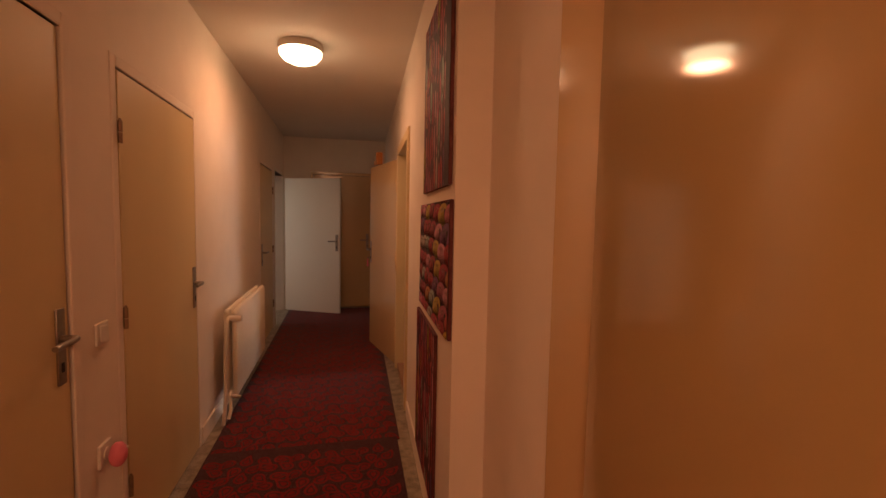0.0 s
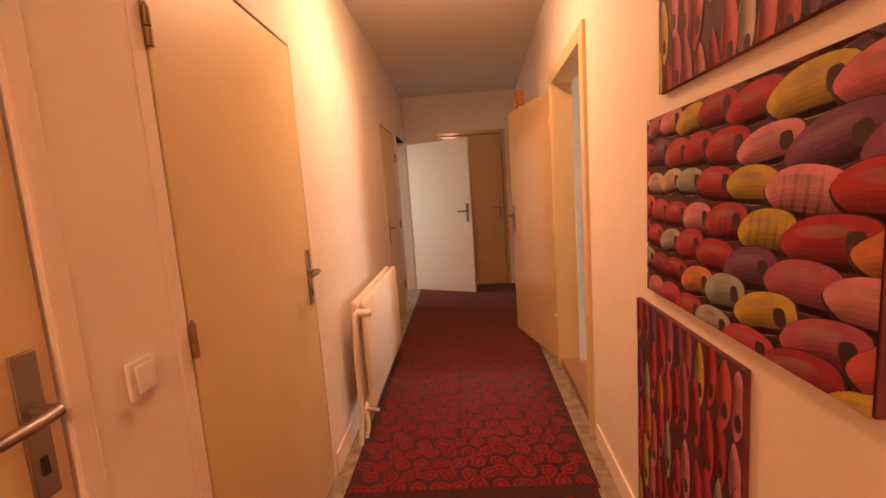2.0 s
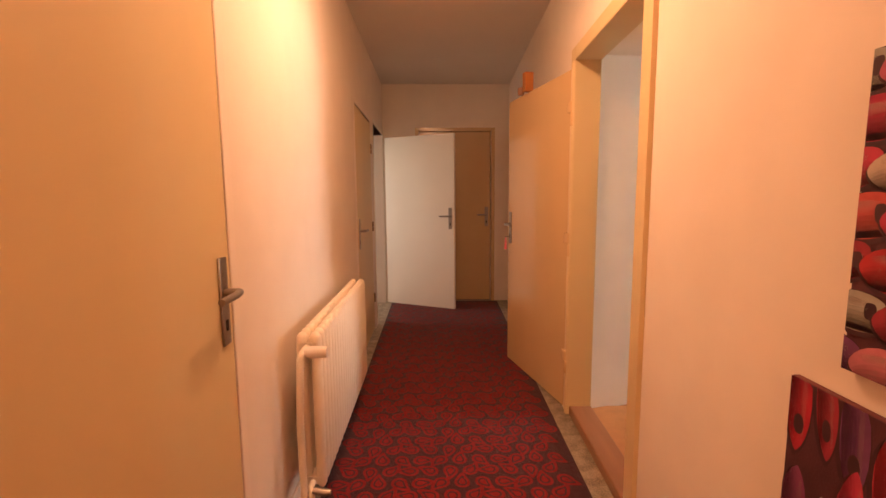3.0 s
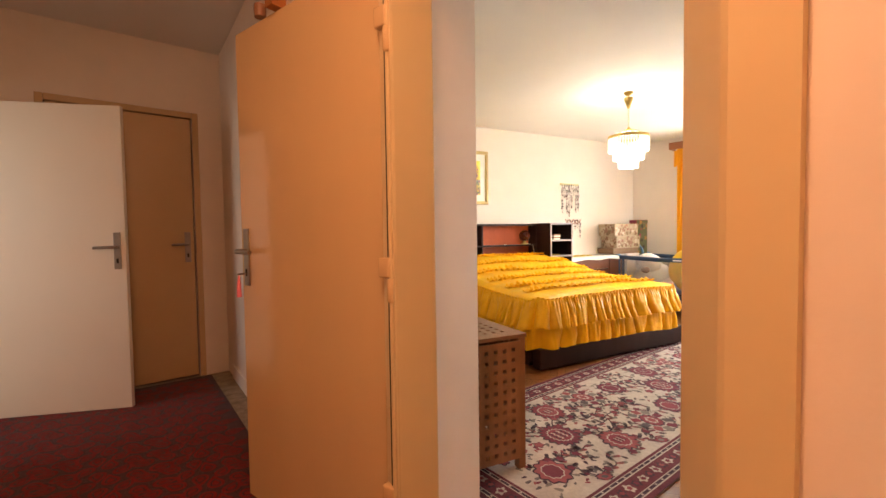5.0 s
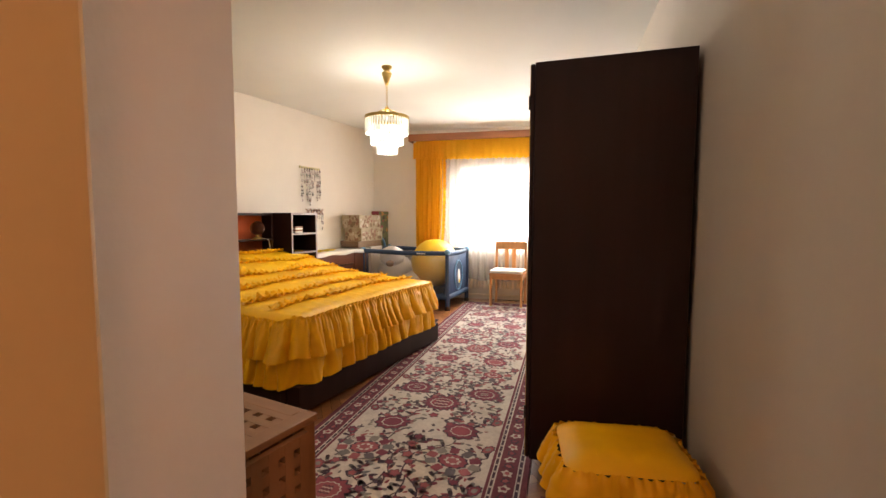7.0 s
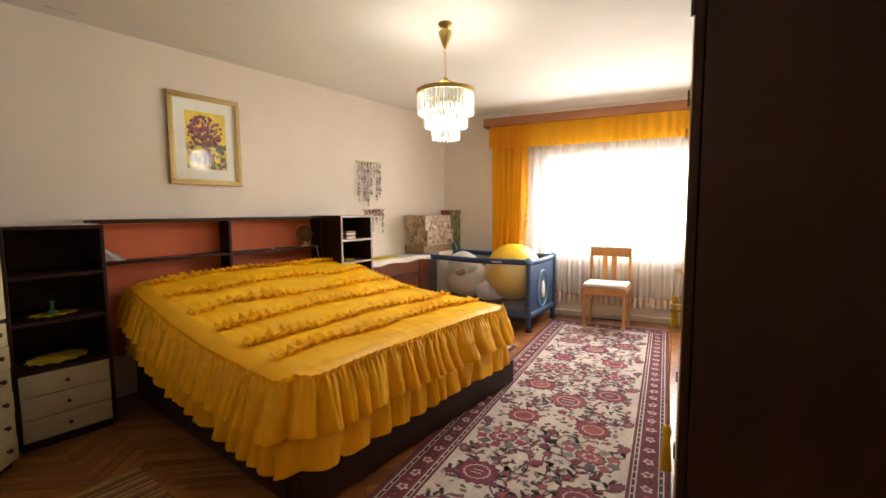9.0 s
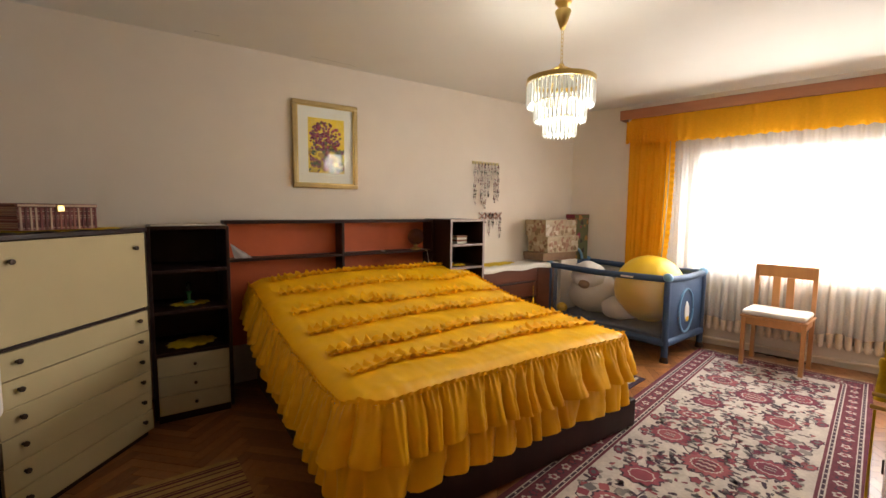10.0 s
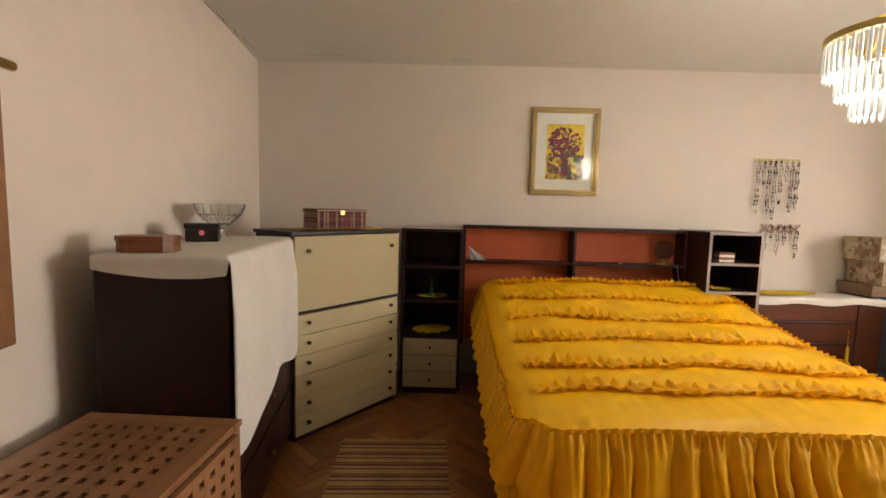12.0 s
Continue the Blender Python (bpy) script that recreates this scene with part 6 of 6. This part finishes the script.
bed()
bedspread()
headboard()
bookcase()
side_shelf()
secretary()
dresser()
storage_crate()
chest_of_drawers()
boxes_stack()
cot()
chair()
stool()
wardrobe()
picture()
bead_rack("bead_necklaces", 5.047, 5.40, 1.812, (0.42, 0.20, 0.42, 0.46, 0.34, 0.16, 0.40, 0.38), "rows of bead necklaces hanging on a cream rail", 7)
bead_rack("bead_bracelets", 5.14, 5.44, 1.30, (0.22, 0.10, 0.24, 0.16, 0.12, 0.26), "short bead necklaces on a folding wooden rack", 9, True)
chandelier()
window()
curtains()
room_radiator()


# ---------- bedroom: small things ----------
def small_things():
    ang = 51.7
    sec = pose(1.775, 6.33, 1.212, 0, 0, ang)
    doily("crochet_mat", tuple((sec @ Vector((0.40, 0.14, 0.002)))), 0.31, 0.15, "yellow crocheted mat on the cabinet", 4)
    b = thing("wicker_basket", sec @ pose(0.20, 0.07, 0.008, 0, 0, -12) @ Matrix.Diagonal((1, 1, 0.8, 1)), "small red plaid wicker basket with a lid", "basket")
    rng = random.Random(2)
    part("core", box((0.004, 0.004, 0.002), (0.316, 0.196, 0.128)), M["canvas_edge"], b)
    bm = bmesh.new()
    for k in range(30):
        z = 0.004 + k * 0.0042
        for lo, hi in (((0, -0.002, z), (0.32, 0.004, z + 0.003)), ((0, 0.196, z), (0.32, 0.202, z + 0.003)), ((-0.002, 0, z), (0.004, 0.2, z + 0.003)), ((0.316, 0, z), (0.322, 0.2, z + 0.003))):
            add_box(bm, lo, hi)
    for k in range(17):
        x = 0.006 + k * 0.0190
        add_box(bm, (x, -0.004, 0.002), (x + 0.008, 0.0, 0.128))
    part("weave", bm, M["wicker"], b)["kind"] = "stuff"
    part("lid", box((-0.006, -0.006, 0.126), (0.326, 0.206, 0.150), 0.006), M["wicker"], b, "", 40)
    part("clasp", box((0.145, -0.012, 0.105), (0.175, -0.004, 0.14), 0.002), M["brass"], b, "brass clasp", 40)
    fd = FD @ pose(0, 0, 1.182)
    x = thing("wooden_box", fd @ pose(-0.385, 0.06, 0, 0, 0, 4) @ Matrix.Diagonal((0.8, 0.8, 0.95, 1)), "flat eight-sided reddish wooden box on the white cloth", "box")
    part("body", prism([(0.03, 0), (0.19, 0), (0.22, 0.03), (0.22, 0.11), (0.19, 0.14), (0.03, 0.14), (0, 0.11), (0, 0.03)], 0, 0.038), M["redwood"], x)
    part("lid", prism([(0.028, -0.004), (0.192, -0.004), (0.224, 0.028), (0.224, 0.112), (0.192, 0.144), (0.028, 0.144), (-0.004, 0.112), (-0.004, 0.028)], 0.040, 0.058), M["redwood"], x)
    y = thing("black_casket", fd @ pose(-0.36, 0.53, 0, 0, 0, 14), "small black lacquered casket with a painted flower", "box")
    part("body", box((0, 0, 0), (0.13, 0.10, 0.055), 0.003), M["black_box"], y, "", 40)
    part("lid", box((-0.004, -0.004, 0.057), (0.134, 0.104, 0.082), 0.004), M["black_box"], y, "", 40)
    part("painted_flower", lathe([(0, 0), (0.012, 0), (0, 0.002)], 10), M["pink"], y, "", 60, pose(0.065, -0.001, 0.04, 90))
    bl = thing("glass_bowl", fd @ pose(-0.335, 0.87, 0.0) @ Matrix.Diagonal((0.88, 0.88, 0.92, 1)), "cut glass bowl on a low foot on the white cloth", "bowl")
    part("bowl", lathe([(0, 0), (0.05, 0), (0.05, 0.008), (0.018, 0.02), (0.018, 0.045), (0.06, 0.075), (0.115, 0.125), (0.14, 0.185), (0.134, 0.185), (0.108, 0.13), (0.055, 0.083), (0, 0.07)], 36), M["glass"], bl, "", 40)
    bm = bmesh.new()
    for k in range(18):
        a = 2 * math.pi * k / 18
        for s in (-1, 1):
            add_tube(bm, [(0.085 * math.cos(a), 0.085 * math.sin(a), 0.093), (0.121 * math.cos(a + s * 0.12), 0.121 * math.sin(a + s * 0.12), 0.133), (0.140 * math.cos(a + s * 0.22), 0.140 * math.sin(a + s * 0.22), 0.18)], 0.0025, 5)
    part("cut_pattern", bm, M["glass"], bl, "", 60)
    doily("crochet_mat", (2.505, 7.25, 0.703), 0.115, 0.09, "round yellow crocheted mat on the shelf", 2)
    doily("crochet_mat", (2.505, 7.25, 0.443), 0.15, 0.12, "round yellow crocheted mat on the lowest shelf", 3)
    v = thing("green_vase", pose(2.50, 7.25, 0.708), "small green glass ornament on a crocheted mat", "ornament")
    part("base", lathe([(0, 0), (0.035, 0), (0.03, 0.012), (0.012, 0.02), (0.010, 0.05), (0.02, 0.075), (0, 0.08)], 16), M["green"], v, "", 60)
    part("stem", lathe([(0, 0.07), (0.012, 0.075), (0.014, 0.13), (0, 0.14)], 12), M["glass"], v, "", 60)
    note = grid_mesh(14, 10, lambda a, b: (a * 0.115 - 0.02 * b, 0.045 * b - 0.02 * a + 0.006 * math.sin(a * 9 + b * 4), 0.004 + (0.105 - 0.085 * a) * b + 0.008 * noise.noise(Vector((a * 3, b * 3, 1)))))
    bmesh.ops.solidify(note, geom=note.faces[:], thickness=0.0012)
    solid("paper_note", note, M["white_paper"], "crumpled white paper note on the headboard shelf", "paper", pose(2.80, 7.385, 0.966))
    g = thing("globe_lamp", pose(4.33, 7.435, 0.965), "small smoked glass globe lamp on the headboard shelf", "lamp")
    part("base", lathe([(0, 0), (0.05, 0), (0.048, 0.012), (0.02, 0.02), (0.018, 0.05), (0, 0.05)], 20), M["brass"], g, "", 60)
    part("globe", lathe([(0.075 * math.sin(a), 0.115 - 0.075 * math.cos(a)) for a in (math.pi * k / 18 for k in range(19))], 28), M["smoke"], g, "smoked glass globe", 180)
    part("cord", tube([(0.03, -0.03, 0.01), (0.07, -0.085, -0.01), (0.085, -0.09, -0.10), (0.09, -0.092, -0.2)], 0.003, 6), M["plastic"], g, "white cord", 60)
    part("glow_dish", lathe([(0, 0), (0.014, 0), (0.016, 0.008), (0, 0.009)], 14), M["plastic"], thing("small_dish", pose(3.98, 7.40, 0.965), "tiny white dish on the headboard shelf", "dish"), "", 50)
    bx = thing("striped_box", pose(4.60, 7.16, 1.025), "small striped box on the side shelf", "box")
    for k in range(4):
        part("layer", box((-0.002 * (k % 2), -0.002 * (k % 2), k * 0.018), (0.11 + 0.002 * (k % 2), 0.07, k * 0.018 + 0.017), 0.002), M["redwood" if k % 2 else "paper"], bx, "", 40)
    doily("crochet_mat", (4.64, 7.2, 0.823), 0.09, 0.07, "small yellow crocheted mat on the side shelf", 5)
    solid("paper_strip", box((0, 0, 0), (0.40, 0.16, 0.004), 0.001), M["white_cloth"], "white lace strip on top of the shelf", "doily", pose(2.31, 7.12, 1.216))
    # carved wooden panel on the west wall, only its edge in view
    h = thing("wall_hanging", FR @ pose(0.443, 3.705, 0.94, 0, 0, -90), "gold brown carved wall hanging with a rounded rod", "wall hanging")
    part("panel", box((0, 0.004, 0), (0.34, 0.02, 0.76), 0.008), M["crate"], h, "", 40)
    part("rod", tube([(-0.035, 0.022, 0.775), (0.375, 0.022, 0.775)], 0.014, 10), M["brass"], h, "", 60)


small_things()


# ---------- bedroom: rugs, mats, floor ----------
def rug():
    F = pose(0, 0, 0, 0, 0, 10.5)
    s0, s1, t0, t1 = 2.36, 7.66, 3.47, 4.68
    r = thing("patterned_rug", F, "long cream rug with red floral medallions and dark border", "rug")
    z = 0.008
    part("field", box((s0, t0, 0), (s1, t1, z)), M["rug_cream"], r)
    b = 0.19
    bands = [(0.0, 0.028, "rug_border", 0.0006), (0.035, 0.05, "rug_dark", 0.0006), (0.055, 0.145, "rug_border", 0.0006), (0.152, 0.165, "rug_dark", 0.0006), (0.170, 0.185, "rug_border", 0.0006)]
    for a, c, m, lift in bands:
        part("border_band", boxes(((s0 + a, t0 + a, z), (s1 - a, t0 + c, z + lift)), ((s0 + a, t1 - c, z), (s1 - a, t1 - a, z + lift)), ((s0 + a, t0 + c, z), (s0 + c, t1 - c, z + lift)), ((s1 - c, t0 + c, z), (s1 - a, t1 - c, z + lift))), M[m], r)
    rng = random.Random(12)
    red, dark, pale = bmesh.new(), bmesh.new(), bmesh.new()

    def flower(bm, x, y, rad, petals, zz, squash=1.0, rot=0.0, depth=0.25):
        n = petals * 4
        c = bm.verts.new((x, y, zz))
        ring = []
        for k in range(n):
            a = 2 * math.pi * k / n
            rr = rad * (1 - depth * (0.5 + 0.5 * math.cos(a * petals)))
            px, py = rr * math.cos(a), rr * squash * math.sin(a)
            ring.append(bm.verts.new((x + px * math.cos(rot) - py * math.sin(rot), y + px * math.sin(rot) + py * math.cos(rot), zz)))
        for k in range(n):
            bm.faces.new((c, ring[k], ring[(k + 1) % n]))

    def vine(bm, pts, wd, zz):
        vs = []
        for i, p in enumerate(pts):
            q = pts[min(i + 1, len(pts) - 1)]
            o = pts[max(i - 1, 0)]
            d = Vector((q[0] - o[0], q[1] - o[1])).normalized()
            vs.append((bm.verts.new((p[0] - d.y * wd, p[1] + d.x * wd, zz)), bm.verts.new((p[0] + d.y * wd, p[1] - d.x * wd, zz))))
        for a, c in zip(vs, vs[1:]):
            bm.faces.new((a[0], a[1], c[1], c[0]))

    i0, i1, j0, j1 = s0 + b + 0.02, s1 - b - 0.02, t0 + b + 0.02, t1 - b - 0.02
    mid = (t0 + t1) / 2
    grey = bmesh.new()

    def serrated(x, y, ra, rb, teeth, rot=0.0):
        """A toothed blossom: dark outline, red body, pale ring, checked heart."""
        flower(dark, x, y, ra, teeth, z + 0.0008, rb / ra, rot, 0.16)
        flower(red, x, y, ra * 0.93, teeth, z + 0.0013, rb / ra, rot, 0.22)
        flower(pale, x, y, ra * 0.60, teeth, z + 0.0018, rb / ra, rot, 0.12)
        flower(red, x, y, ra * 0.53, teeth, z + 0.0022, rb / ra, rot, 0.10)

    def heart(x, y, r):
        for q in range(-2, 3):
            pts = [(x + q * r * 0.36 + 0.10 * r * (1 if e % 2 else -1), y - r * 0.75 + e * r * 0.25) for e in range(7)]
            vine(pale if q % 2 else dark, pts, r * 0.085, z + 0.0028)

    def ring_medallion(x, y, ra, rb, rot):
        flower(dark, x, y, ra, 11, z + 0.0008, rb / ra, rot, 0.10)
        flower(pale, x, y, ra * 0.95, 11, z + 0.0012, rb / ra, rot, 0.10)
        for q in range(10):
            a = 2 * math.pi * q / 10
            px, py = ra * 0.76 * math.cos(a), rb * 0.76 * math.sin(a)
            qx, qy = x + px * math.cos(rot) - py * math.sin(rot), y + px * math.sin(rot) + py * math.cos(rot)
            flower(grey if q % 2 else red, qx, qy, ra * 0.22, 4, z + 0.0018, 0.9, a + rot, 0.25)
        flower(dark, x, y, ra * 0.55, 12, z + 0.0020, rb / ra, rot, 0.12)
        flower(red, x, y, ra * 0.49, 10, z + 0.0024, rb / ra, rot, 0.15)
        flower(pale, x, y, ra * 0.30, 8, z + 0.0028, rb / ra, rot, 0.25)
        flower(red, x, y, ra * 0.22, 6, z + 0.0032, rb / ra, rot, 0.3)

    def stem(x, y, x2, y2, bend, leaves=5):
        n = 12
        d = Vector((x2 - x, y2 - y))
        nrm = Vector((-d.y, d.x))
        pts = []
        for q in range(n + 1):
            f = q / n
            o = math.sin(math.pi * f) * bend + 0.10 * math.sin(2 * math.pi * f)
            pts.append((min(max(x + d.x * f + nrm.x * o, i0), i1), min(max(y + d.y * f + nrm.y * o, j0), j1)))
        vine(dark, pts, 0.0040, z + 0.0007)
        for q in range(leaves):
            f = (q + 0.7) / leaves
            lx, ly = pts[min(n, int(f * n))]
            side = 1 if q % 2 else -1
            ang = math.atan2(d.y, d.x) + side * 0.9
            for e in (0.022, 0.040):
                cx, cy = lx + e * math.cos(ang), ly + e * math.sin(ang)
                if i0 < cx < i1 and j0 < cy < j1:
                    flower((grey, dark, red, grey)[(q + int(e * 100)) % 4], cx, cy, 0.024, 3, z + 0.0009, 0.5, ang, 0.2)
        fx, fy = pts[n // 3]
        flower(dark, fx, fy, 0.030, 5, z + 0.0008, 0.9, bend * 9, 0.35)
        flower(red, fx, fy, 0.024, 5, z + 0.0012, 0.9, bend * 9, 0.35)
        # a curl at the end
        ang = math.atan2(d.y, d.x) + 1.2
        cx, cy = pts[n // 2]
        curl = []
        for q in range(9):
            curl.append((min(max(cx, i0), i1), min(max(cy, j0), j1)))
            ang += 0.42
            cx, cy = cx + 0.0125 * math.cos(ang), cy + 0.0125 * math.sin(ang)
        vine(dark, curl, 0.0034, z + 0.0007)

    step = 1.2
    for k in range(-1, 5):
        base = 3.09 + step * k

        def inside(x):
            return i0 + 0.06 < x < i1 - 0.06

        if inside(base):
            serrated(base, mid, 0.118, 0.132, 18)
            heart(base, mid, 0.056)
        for sd in (-1, 1):
            if inside(base + 0.20):
                serrated(base + 0.20, mid + sd * 0.24, 0.104, 0.120, 14, 0.15 * sd)
                heart(base + 0.20, mid + sd * 0.24, 0.034)
            if inside(base + 0.57):
                ring_medallion(base + 0.57, mid + sd * 0.235, 0.155, 0.118, math.pi / 2 + 0.28 * sd)
            if inside(base + 0.87):
                serrated(base + 0.87, mid + sd * 0.205, 0.095, 0.110, 10, 0.3 * sd)
            for e in (0.37, 0.72, 1.02):
                if inside(base + e):
                    flower(dark, base + e, mid + sd * 0.385, 0.050, 8, z + 0.0008, 0.62, 0.5 * sd, 0.2)
                    flower(red, base + e, mid + sd * 0.385, 0.042, 8, z + 0.0013, 0.62, 0.5 * sd, 0.25)
                    flower(grey, base + e, mid + sd * 0.385, 0.020, 6, z + 0.0018, 0.7, 0.5 * sd, 0.25)
            links = ((0.0, 0.05, 0.20, 0.20), (0.02, 0.04, 0.40, 0.05), (0.40, 0.03, 0.57, 0.19), (0.57, 0.02, 0.87, 0.16), (0.60, 0.0, 0.75, 0.09), (0.87, 0.16, 1.20, 0.04), (0.20, 0.30, 0.37, 0.385),
                     (0.57, 0.30, 0.72, 0.385), (0.87, 0.24, 1.02, 0.385), (1.02, 0.37, 1.20, 0.28), (0.20, 0.18, 0.40, 0.05), (0.88, 0.10, 1.05, 0.12), (0.37, 0.38, 0.57, 0.28), (0.10, 0.36, 0.20, 0.30), (1.08, 0.24, 1.20, 0.16), (0.30, 0.14, 0.46, 0.16))
            for q, (a0, b0, a1, b1) in enumerate(links):
                if i0 < base + a0 < i1 and i0 < base + a1 < i1:
                    stem(base + a0, mid + sd * b0, base + a1, mid + sd * b1, (0.22 if q % 2 else -0.26) * sd, 5 if q % 3 else 7)
        for e in (0.40, 0.57, 0.75, 1.02):
            if inside(base + e):
                flower(dark, base + e, mid, 0.036, 5, z + 0.0009, 1, k + e, 0.35)
                flower(red, base + e, mid, 0.029, 5, z + 0.0014, 1, k + e, 0.35)
    for q in range(1700):
        x, y = rng.uniform(i0 + 0.03, i1 - 0.03), rng.uniform(j0 + 0.03, j1 - 0.03)
        ang = rng.uniform(0, 6.28)
        flower((grey, grey, dark, red)[q % 4], x, y, rng.uniform(0.013, 0.026), 3, z + 0.0006, 0.5, ang, 0.25)
    part("grey_motif", grey, M["rug_grey"], r, "grey leaves")["kind"] = "stuff"
    # border motifs
    for side in range(4):
        length = (s1 - s0) if side < 2 else (t1 - t0)
        n = int((length - 0.2) / 0.06)
        for q in range(n):
            p = 0.1 + (q + 0.5) * (length - 0.2) / n
            x, y = ((s0 + p, t0 + 0.1), (s0 + p, t1 - 0.1), (s0 + 0.1, t0 + p), (s1 - 0.1, t0 + p))[side]
            flower(pale if q % 2 else dark, x, y, 0.034 if q % 2 else 0.03, 5, z + 0.0010, 0.8, q * 0.7, 0.4)
            flower(red, x, y, 0.017, 5, z + 0.0018, 0.8, q, 0.3)
            for e in (0.042, 0.158):
                ex, ey = ((s0 + p, t0 + e), (s0 + p, t1 - e), (s0 + e, t0 + p), (s1 - e, t0 + p))[side]
                flower(pale, ex, ey, 0.008, 4, z + 0.0012, 1, 0, 0.4)
    part("red_motif", red, M["rug_red"], r, "red floral medallions")["kind"] = "stuff"
    part("dark_motif", dark, M["rug_dark"], r, "dark outlines and vines")["kind"] = "stuff"
    part("cream_motif", pale, M["rug_cream"], r, "cream flower details")["kind"] = "stuff"
    bm = bmesh.new()
    for e, d in ((s0, -1), (s1, 1)):
        for k in range(110):
            y = t0 + 0.006 + k * (t1 - t0 - 0.012) / 110
            w = rng.uniform(-0.01, 0.01)
            add_tube(bm, [(e, y, 0.005), (e + d * 0.03, y + w * 0.4, 0.006), (e + d * rng.uniform(0.05, 0.065), y + w, 0.003)], 0.0022, 4)
    part("fringe", bm, M["fringe"], r, "knotted cream fringe")["kind"] = "stuff"


def striped_mat():
    m = thing("striped_mat", pose(2.07, 5.62, 0, 0, 0, 2.5), "small beige mat with thin purple stripes", "mat")
    w, l = 0.60, 0.79
    part("weave", box((0, 0, 0), (w, l, 0.008), 0.002), M["mat_beige"], m, "", 40)
    bm = bmesh.new()
    y = 0.03
    k = 0
    while y < l - 0.02:
        add_box(bm, (0.002, y, 0.0075), (w - 0.002, y + (0.007 if k % 3 else 0.013), 0.0095))
        y += (0.022, 0.045, 0.032)[k % 3]
        k += 1
    part("stripe", bm, M["mat_stripe"], m, "purple stripes")
    q = thing("small_red_mat", FH @ pose(3.05, 2.86, 0), "red striped mat under the stool", "mat")
    part("weave", box((-0.12, 0, 0), (0.49, 0.52, 0.007), 0.002), M["rug_border"], q, "", 40)
    bm = bmesh.new()
    for k in range(9):
        add_box(bm, (-0.118, 0.03 + k * 0.055, 0.006), (0.488, 0.045 + k * 0.055, 0.0085))
    part("stripe", bm, M["crate"], q)
    s = thing("small_rug", pose(5.02, 5.78, 0, 0, 0, 8), "small dark and cream mat by the bed corner", "mat")
    part("weave", box((0, 0, 0), (0.50, 0.42, 0.007), 0.002), M["rug_dark"], s, "", 40)
    bm = bmesh.new()
    for k in range(5):
        add_box(bm, (0.03, 0.04 + k * 0.08, 0.006), (0.47, 0.065 + k * 0.08, 0.0085))
    part("stripe", bm, M["rug_cream"], s)


rug()
striped_mat()


def parquet():
    """Herringbone oak blocks: those by the walk as pieces, the rest joined."""
    fl = bpy.data.objects["bedroom_floor"]
    L, W, g = 0.36, 0.06, 0.0015
    me = mesh_of("parquet_block", box((-L / 2 + g / 2, -W / 2 + g / 2, -0.02), (L / 2 - g / 2, W / 2 - g / 2, 0), 0.0008, 1), M["parquet"])
    poly = [Vector(p) for p in (world_pt(FR, 0.40, 6.2), (6.7, 7.53), world_pt(FE, 3.5, 0.0), world_pt(FH, 2.2, 2.72), world_pt(FR, 0.40, 1.65))]

    def inside(x, y):
        ok = True
        for a, b in zip(poly, poly[1:] + poly[:1]):
            ok = ok and (b.x - a.x) * (y - a.y) - (b.y - a.y) * (x - a.x) <= 0.02
        return ok

    rest = bmesh.new()
    near = 0
    rng = random.Random(9)
    n = int(L / W)
    for a in range(-70, 140):
        for k in range(-12, 30):
            bx, by = a * W + k * L, a * W - k * L
            for horiz in (0, 1):
                cx, cy = (bx + L / 2, by + W / 2) if horiz else (bx + W / 2 - W, by + L / 2 + 0.0)
                c45 = math.sqrt(0.5)
                x, y = 4.0 + (cx - cy) * c45, 5.0 + (cx + cy) * c45 - 0.0
                if not inside(x, y):
                    continue
                ang = 45 if horiz else 135
                if 1.7 < x < 2.95 and 5.4 < y < 7.1 and near < 300:
                    o = new("parquet_block", me)
                    o.parent = fl
                    o.matrix_basis = pose(x, y, rng.uniform(-0.0008, 0), 0, 0, ang)
                    near += 1
                else:
                    m4 = pose(x, y, rng.uniform(-0.0008, 0), 0, 0, ang)
                    lo, hi = (-L / 2 + g / 2, -W / 2 + g / 2), (L / 2 - g / 2, W / 2 - g / 2)
                    v = [rest.verts.new(m4 @ Vector(p)) for p in ((lo[0], lo[1], 0), (hi[0], lo[1], 0), (hi[0], hi[1], 0), (lo[0], hi[1], 0))]
                    rest.faces.new(v)
    me2 = bpy.data.meshes.new("parquet")
    rest.to_mesh(me2)
    rest.free()
    me2.materials.append(M["parquet_far"])
    o = new("parquet_blocks", me2)
    o.parent = fl
    o["kind"] = "stuff"


M["parquet_far"] = pieces("oak_parquet_far", [(0.32, 0.125, 0.036), (0.26, 0.095, 0.028), (0.37, 0.155, 0.050), (0.22, 0.082, 0.026)], 0.3, 0.08, False, 0.2, 30, 0.5)
parquet()


def ceiling_cracks():
    rng = random.Random(6)
    c = bpy.data.objects["bedroom_ceiling"]
    for (x0, y0), (x1, y1) in (((1.45, 7.36), (1.80, 7.355)), ((1.20, 6.55), (1.16, 7.28)), ((2.6, 7.40), (2.75, 7.39)), ((3.4, 7.42), (3.75, 7.43))):
        n = 14
        pts = [(x0 + (x1 - x0) * k / n + rng.uniform(-0.012, 0.012), y0 + (y1 - y0) * k / n + rng.uniform(-0.012, 0.012)) for k in range(n + 1)]
        bm = bmesh.new()
        vs = []
        for k, p in enumerate(pts):
            w = 0.0018 * rng.uniform(0.3, 1.3)
            vs.append((bm.verts.new((p[0] - w, p[1] - w, BED_TOP - 0.002)), bm.verts.new((p[0] + w, p[1] + w, BED_TOP - 0.002))))
        for a, b in zip(vs, vs[1:]):
            bm.faces.new((a[0], a[1], b[1], b[0]))
        part("crack", bm, M["gap"], c)


ceiling_cracks()
